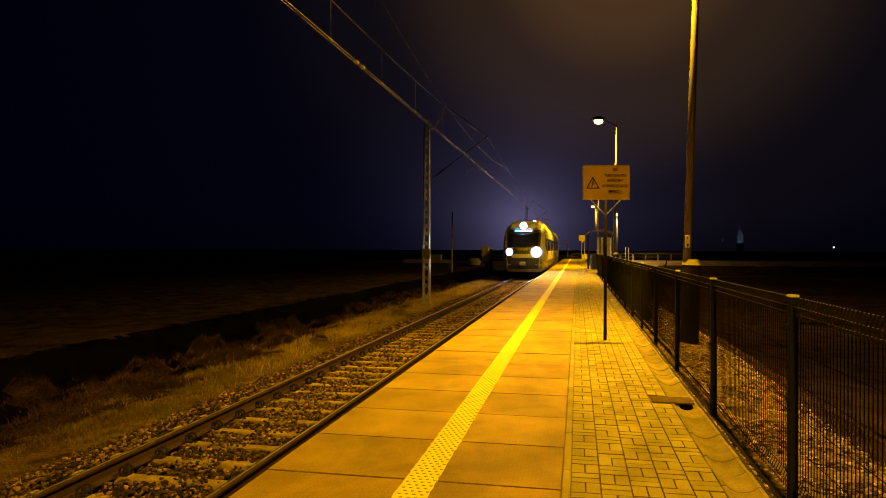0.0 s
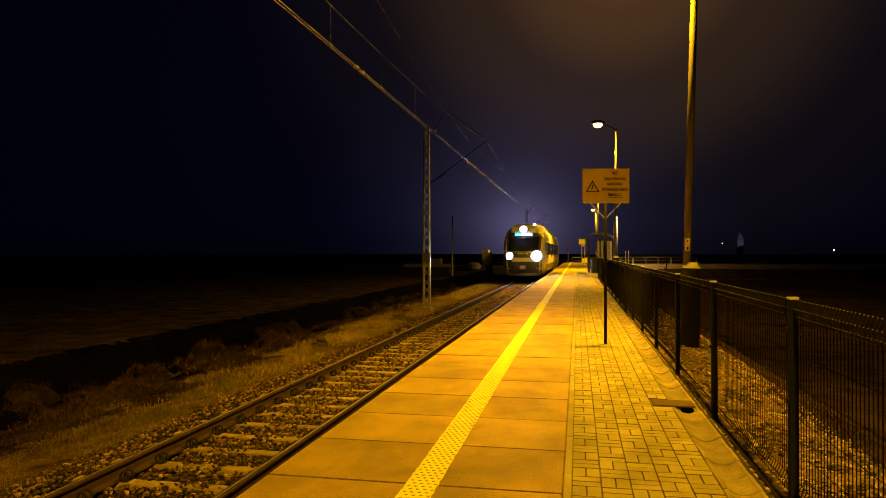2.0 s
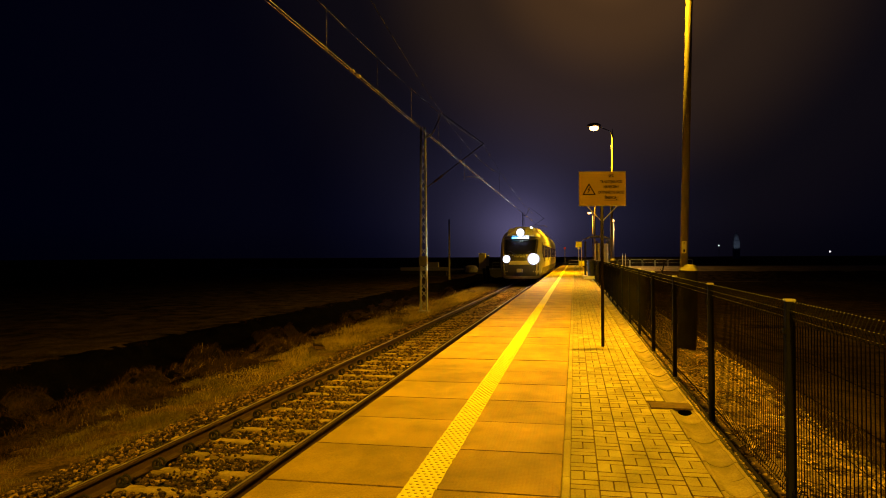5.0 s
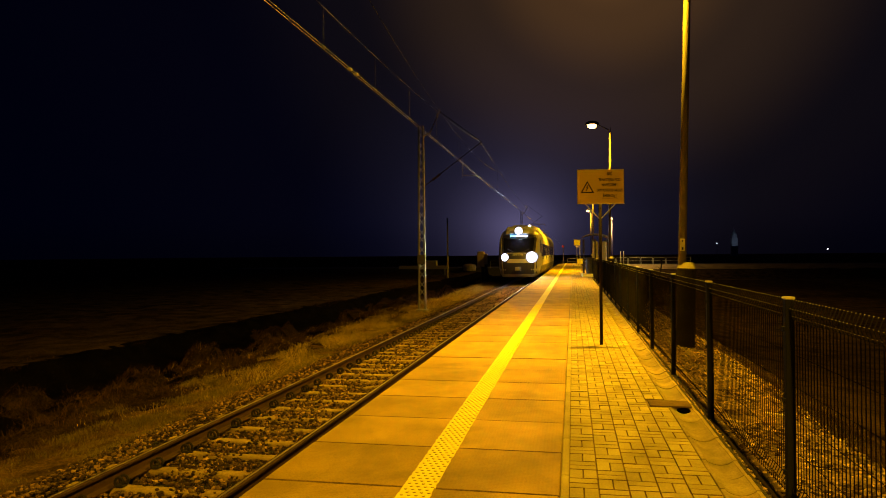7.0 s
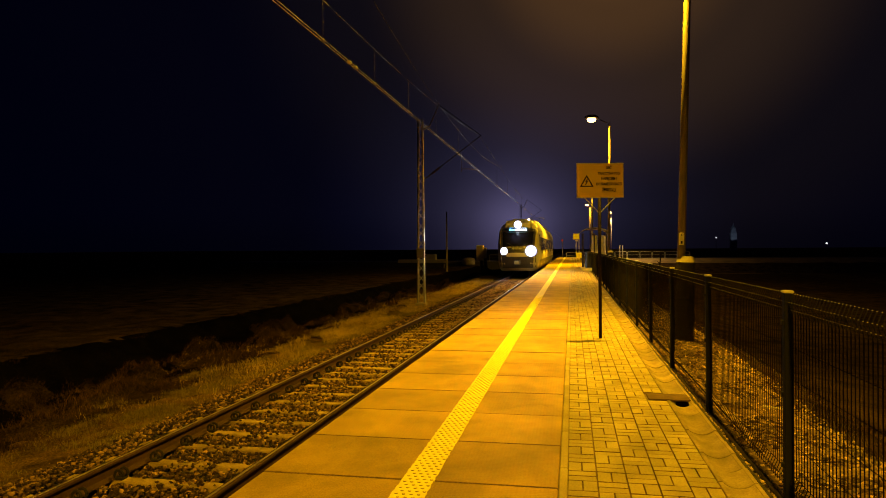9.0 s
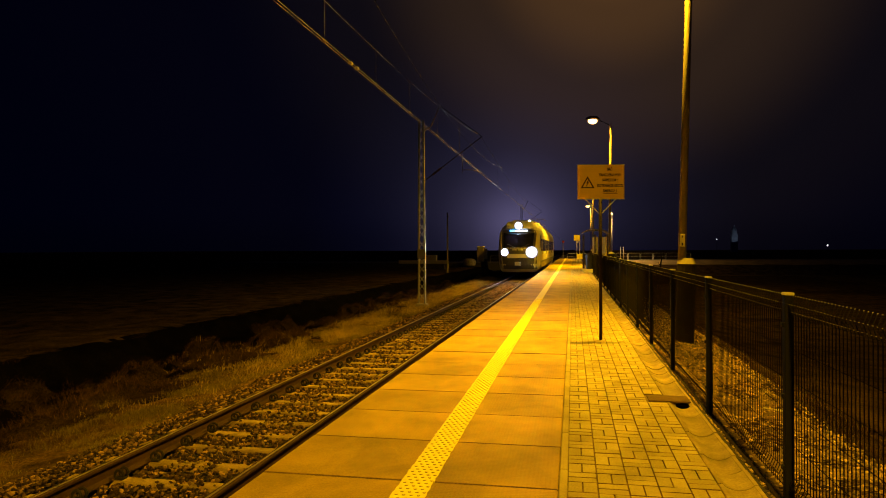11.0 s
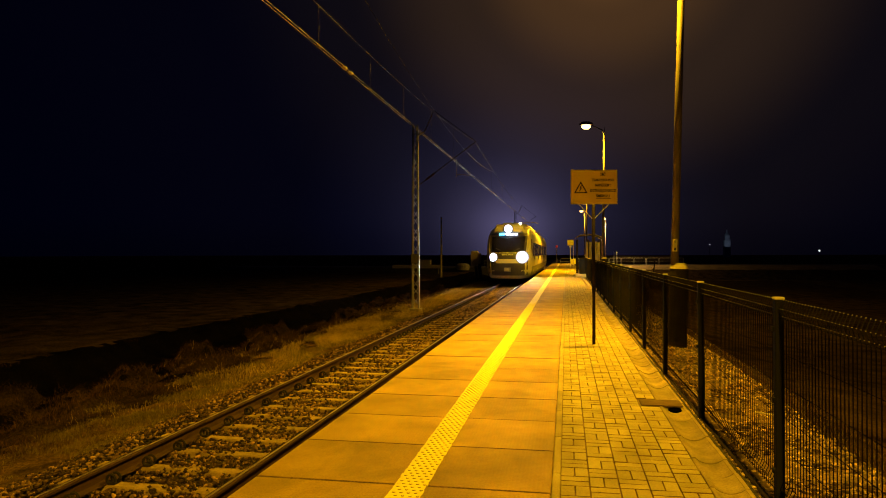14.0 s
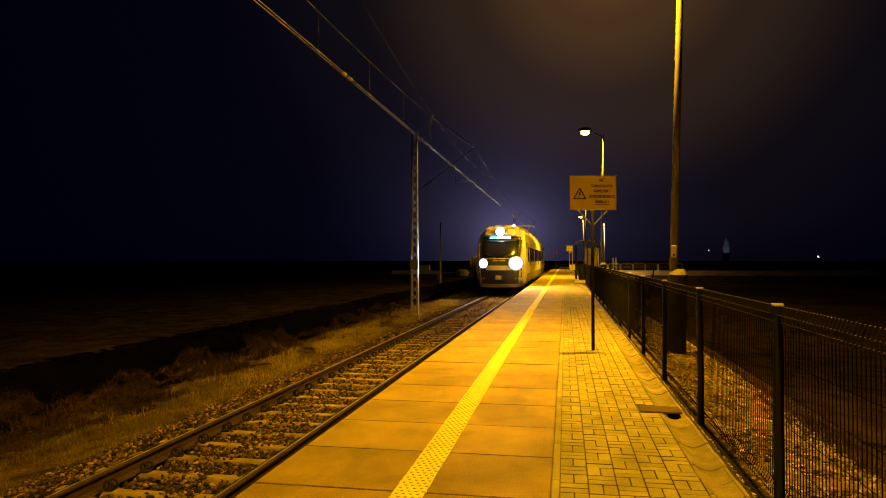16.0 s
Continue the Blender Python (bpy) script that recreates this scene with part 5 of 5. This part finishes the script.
    for s in (-1, 1):
        part("wiper", tubed([nose(s * 0.15, 2.06, 0.05), nose(s * 0.75, 2.34, 0.05)], 0.014, 5), TRAIN_DARK, train)
    # sides: windows, doors, stripe
    for s in (-1, 1):
        def side_plate(name, y0, y1, z0, z1, mat, out, label="", parent=train):
            bm = bmesh.new()
            n = 4
            rows = []
            for j in range(n + 1):
                z = z0 + (z1 - z0) * j / n
                w = level(z)[0]
                rows.append([bm.verts.new((s * (w + o), y, z)) for o in (out, -0.03) for y in (y0, y1)])
            for a, b in zip(rows, rows[1:]):
                for q in ((0, 1), (1, 3), (3, 2), (2, 0)):
                    bm.faces.new((a[q[0]], a[q[1]], b[q[1]], b[q[0]]))
            bm.faces.new([rows[0][k] for k in (0, 1, 3, 2)])
            bm.faces.new([rows[-1][k] for k in (0, 1, 3, 2)])
            bmesh.ops.recalc_face_normals(bm, faces=bm.faces)
            return part(name, bm, mat, parent, label)
        side_plate("stripe", 2.6, TRAIN_LENGTH - 0.1, 0.55, 1.15, TRAIN_DARK, 0.006, "dark stripe along the sill")
        side_plate("cab_window", 1.75, 2.5, 2.1, 2.95, TRAIN_GLASS, 0.008, "dark cab side window")
        y = 3.3
        k = 0
        while y < TRAIN_LENGTH - 2:
            if k % 4 == 1:
                door = side_plate("door", y, y + 1.3, 0.75, 2.95, TRAIN_YELLOW, 0.012, "yellow double door")
                for q in (0.12, 0.70):
                    side_plate("door_window", y + q, y + q + 0.48, 1.6, 2.75, TRAIN_GLASS, 0.02, "", door)
                y += 1.6
            else:
                side_plate("window", y, y + 1.5, 1.85, 2.75, TRAIN_GLASS, 0.008, "dark tinted window")
                y += 1.75
            k += 1
    # roof gear
    for y0, y1, w, h in ((4.2, 6.6, 0.7, 0.10), (7.6, 10.5, 0.8, 0.16), (12.5, 15.5, 0.8, 0.22), (18, 22, 0.8, 0.2), (28.5, 33, 0.8, 0.22)):
        part("roof_unit", boxed(-w, y0, 3.86, w, y1, 4.02 + h, bevel=0.08), TRAIN_WHITE, train, "grey roof equipment box")
    part("marker_lamp", boxed(0.60, 1.9, 3.88, 0.74, 2.04, 4.02, bevel=0.02), MARKER, train, "small warm marker lamp")
    # pantograph, raised to the wire
    pan = part("pantograph", boxed(-0.5, 23.7, 4.14, 0.5, 25.5, 4.32, bevel=0.02), GALV, train, "raised grey pantograph")
    for s in (-1, 1):
        part("lower_arm", tubed([(s * 0.3, 23.8, 4.22), (s * 0.2, 25.6, 4.72)], 0.03, 6), GALV, pan)
        part("upper_arm", tubed([(s * 0.2, 25.6, 4.72), (s * 0.45, 24.4, 5.02)], 0.022, 6), GALV, pan)
        part("insulator", tubed([(s * 0.4, 24.5, 3.98), (s * 0.4, 24.5, 4.16)], 0.06, 8), RAIL_RUST, pan)
    for dy in (0.0, 0.35):
        part("contact_strip", tubed([(-0.92, 24.25 + dy, 4.88), (-0.7, 24.25 + dy, 5.05), (0.7, 24.25 + dy, 5.05), (0.92, 24.25 + dy, 4.88)], 0.025, 6), GALV, pan)
    # running gear
    for y0 in (3.6, 17.0, 31.5):
        bog = part("bogie", boxed(-1.05, y0 - 1.7, 0.42, 1.05, y0 + 1.7, 0.70, bevel=0.06), TRAIN_DARK, train, "dark bogie frame")
        for dy in (-1.25, 1.25):
            bm = bmesh.new()
            for s in (-1, 1):
                spun(bm, [(0.10, -0.07), (0.41, -0.065), (0.425, 0.02), (0.45, 0.05), (0.45, 0.07), (0.10, 0.07)], 24, pose(s * 0.75, 0, 0, 0, -90 * s, 0))
                for a in range(4):
                    box(bm, s * 0.82 - 0.012, -0.03 + 0.25 * math.cos(a * math.pi / 2), -0.03 + 0.25 * math.sin(a * math.pi / 2), s * 0.82 + 0.012, 0.03 + 0.25 * math.cos(a * math.pi / 2), 0.03 + 0.25 * math.sin(a * math.pi / 2))
            tube(bm, [(-0.8, 0, 0), (0.8, 0, 0)], 0.08, 10)
            w = part("wheelset", bm, RAIL_RUST, train, "steel wheelset")
            w.location = (0, y0 + dy, 0.45)
            WHEELS.append(w)
    return train


WHEELS = []
train = make_train()
train.scale = (1.075, 1.075, 1.075)


# ---- what moves ----
def train_at(t):
    """Distance of the train's nose: it stands, then pulls away towards the platform's near end."""
    return 49.3 - 0.29 * max(0.0, t - 10.5) ** 2


def motions():
    times = [0.0, 5.0, 10.0, 10.4] + [10.5 + 0.25 * i for i in range(23)]
    walk(train, [(t, pose(TRACK, train_at(t), RAIL_Z)) for t in times])
    fine = [0.0, 10.0, 10.4] + [10.5 + 0.125 * i for i in range(45)]
    for w in WHEELS:
        rest = w.location.copy()
        walk(w, [(t, pose(*rest, math.degrees((train_at(0) - train_at(t)) / 0.484), 0, 0)) for t in fine])


motions()
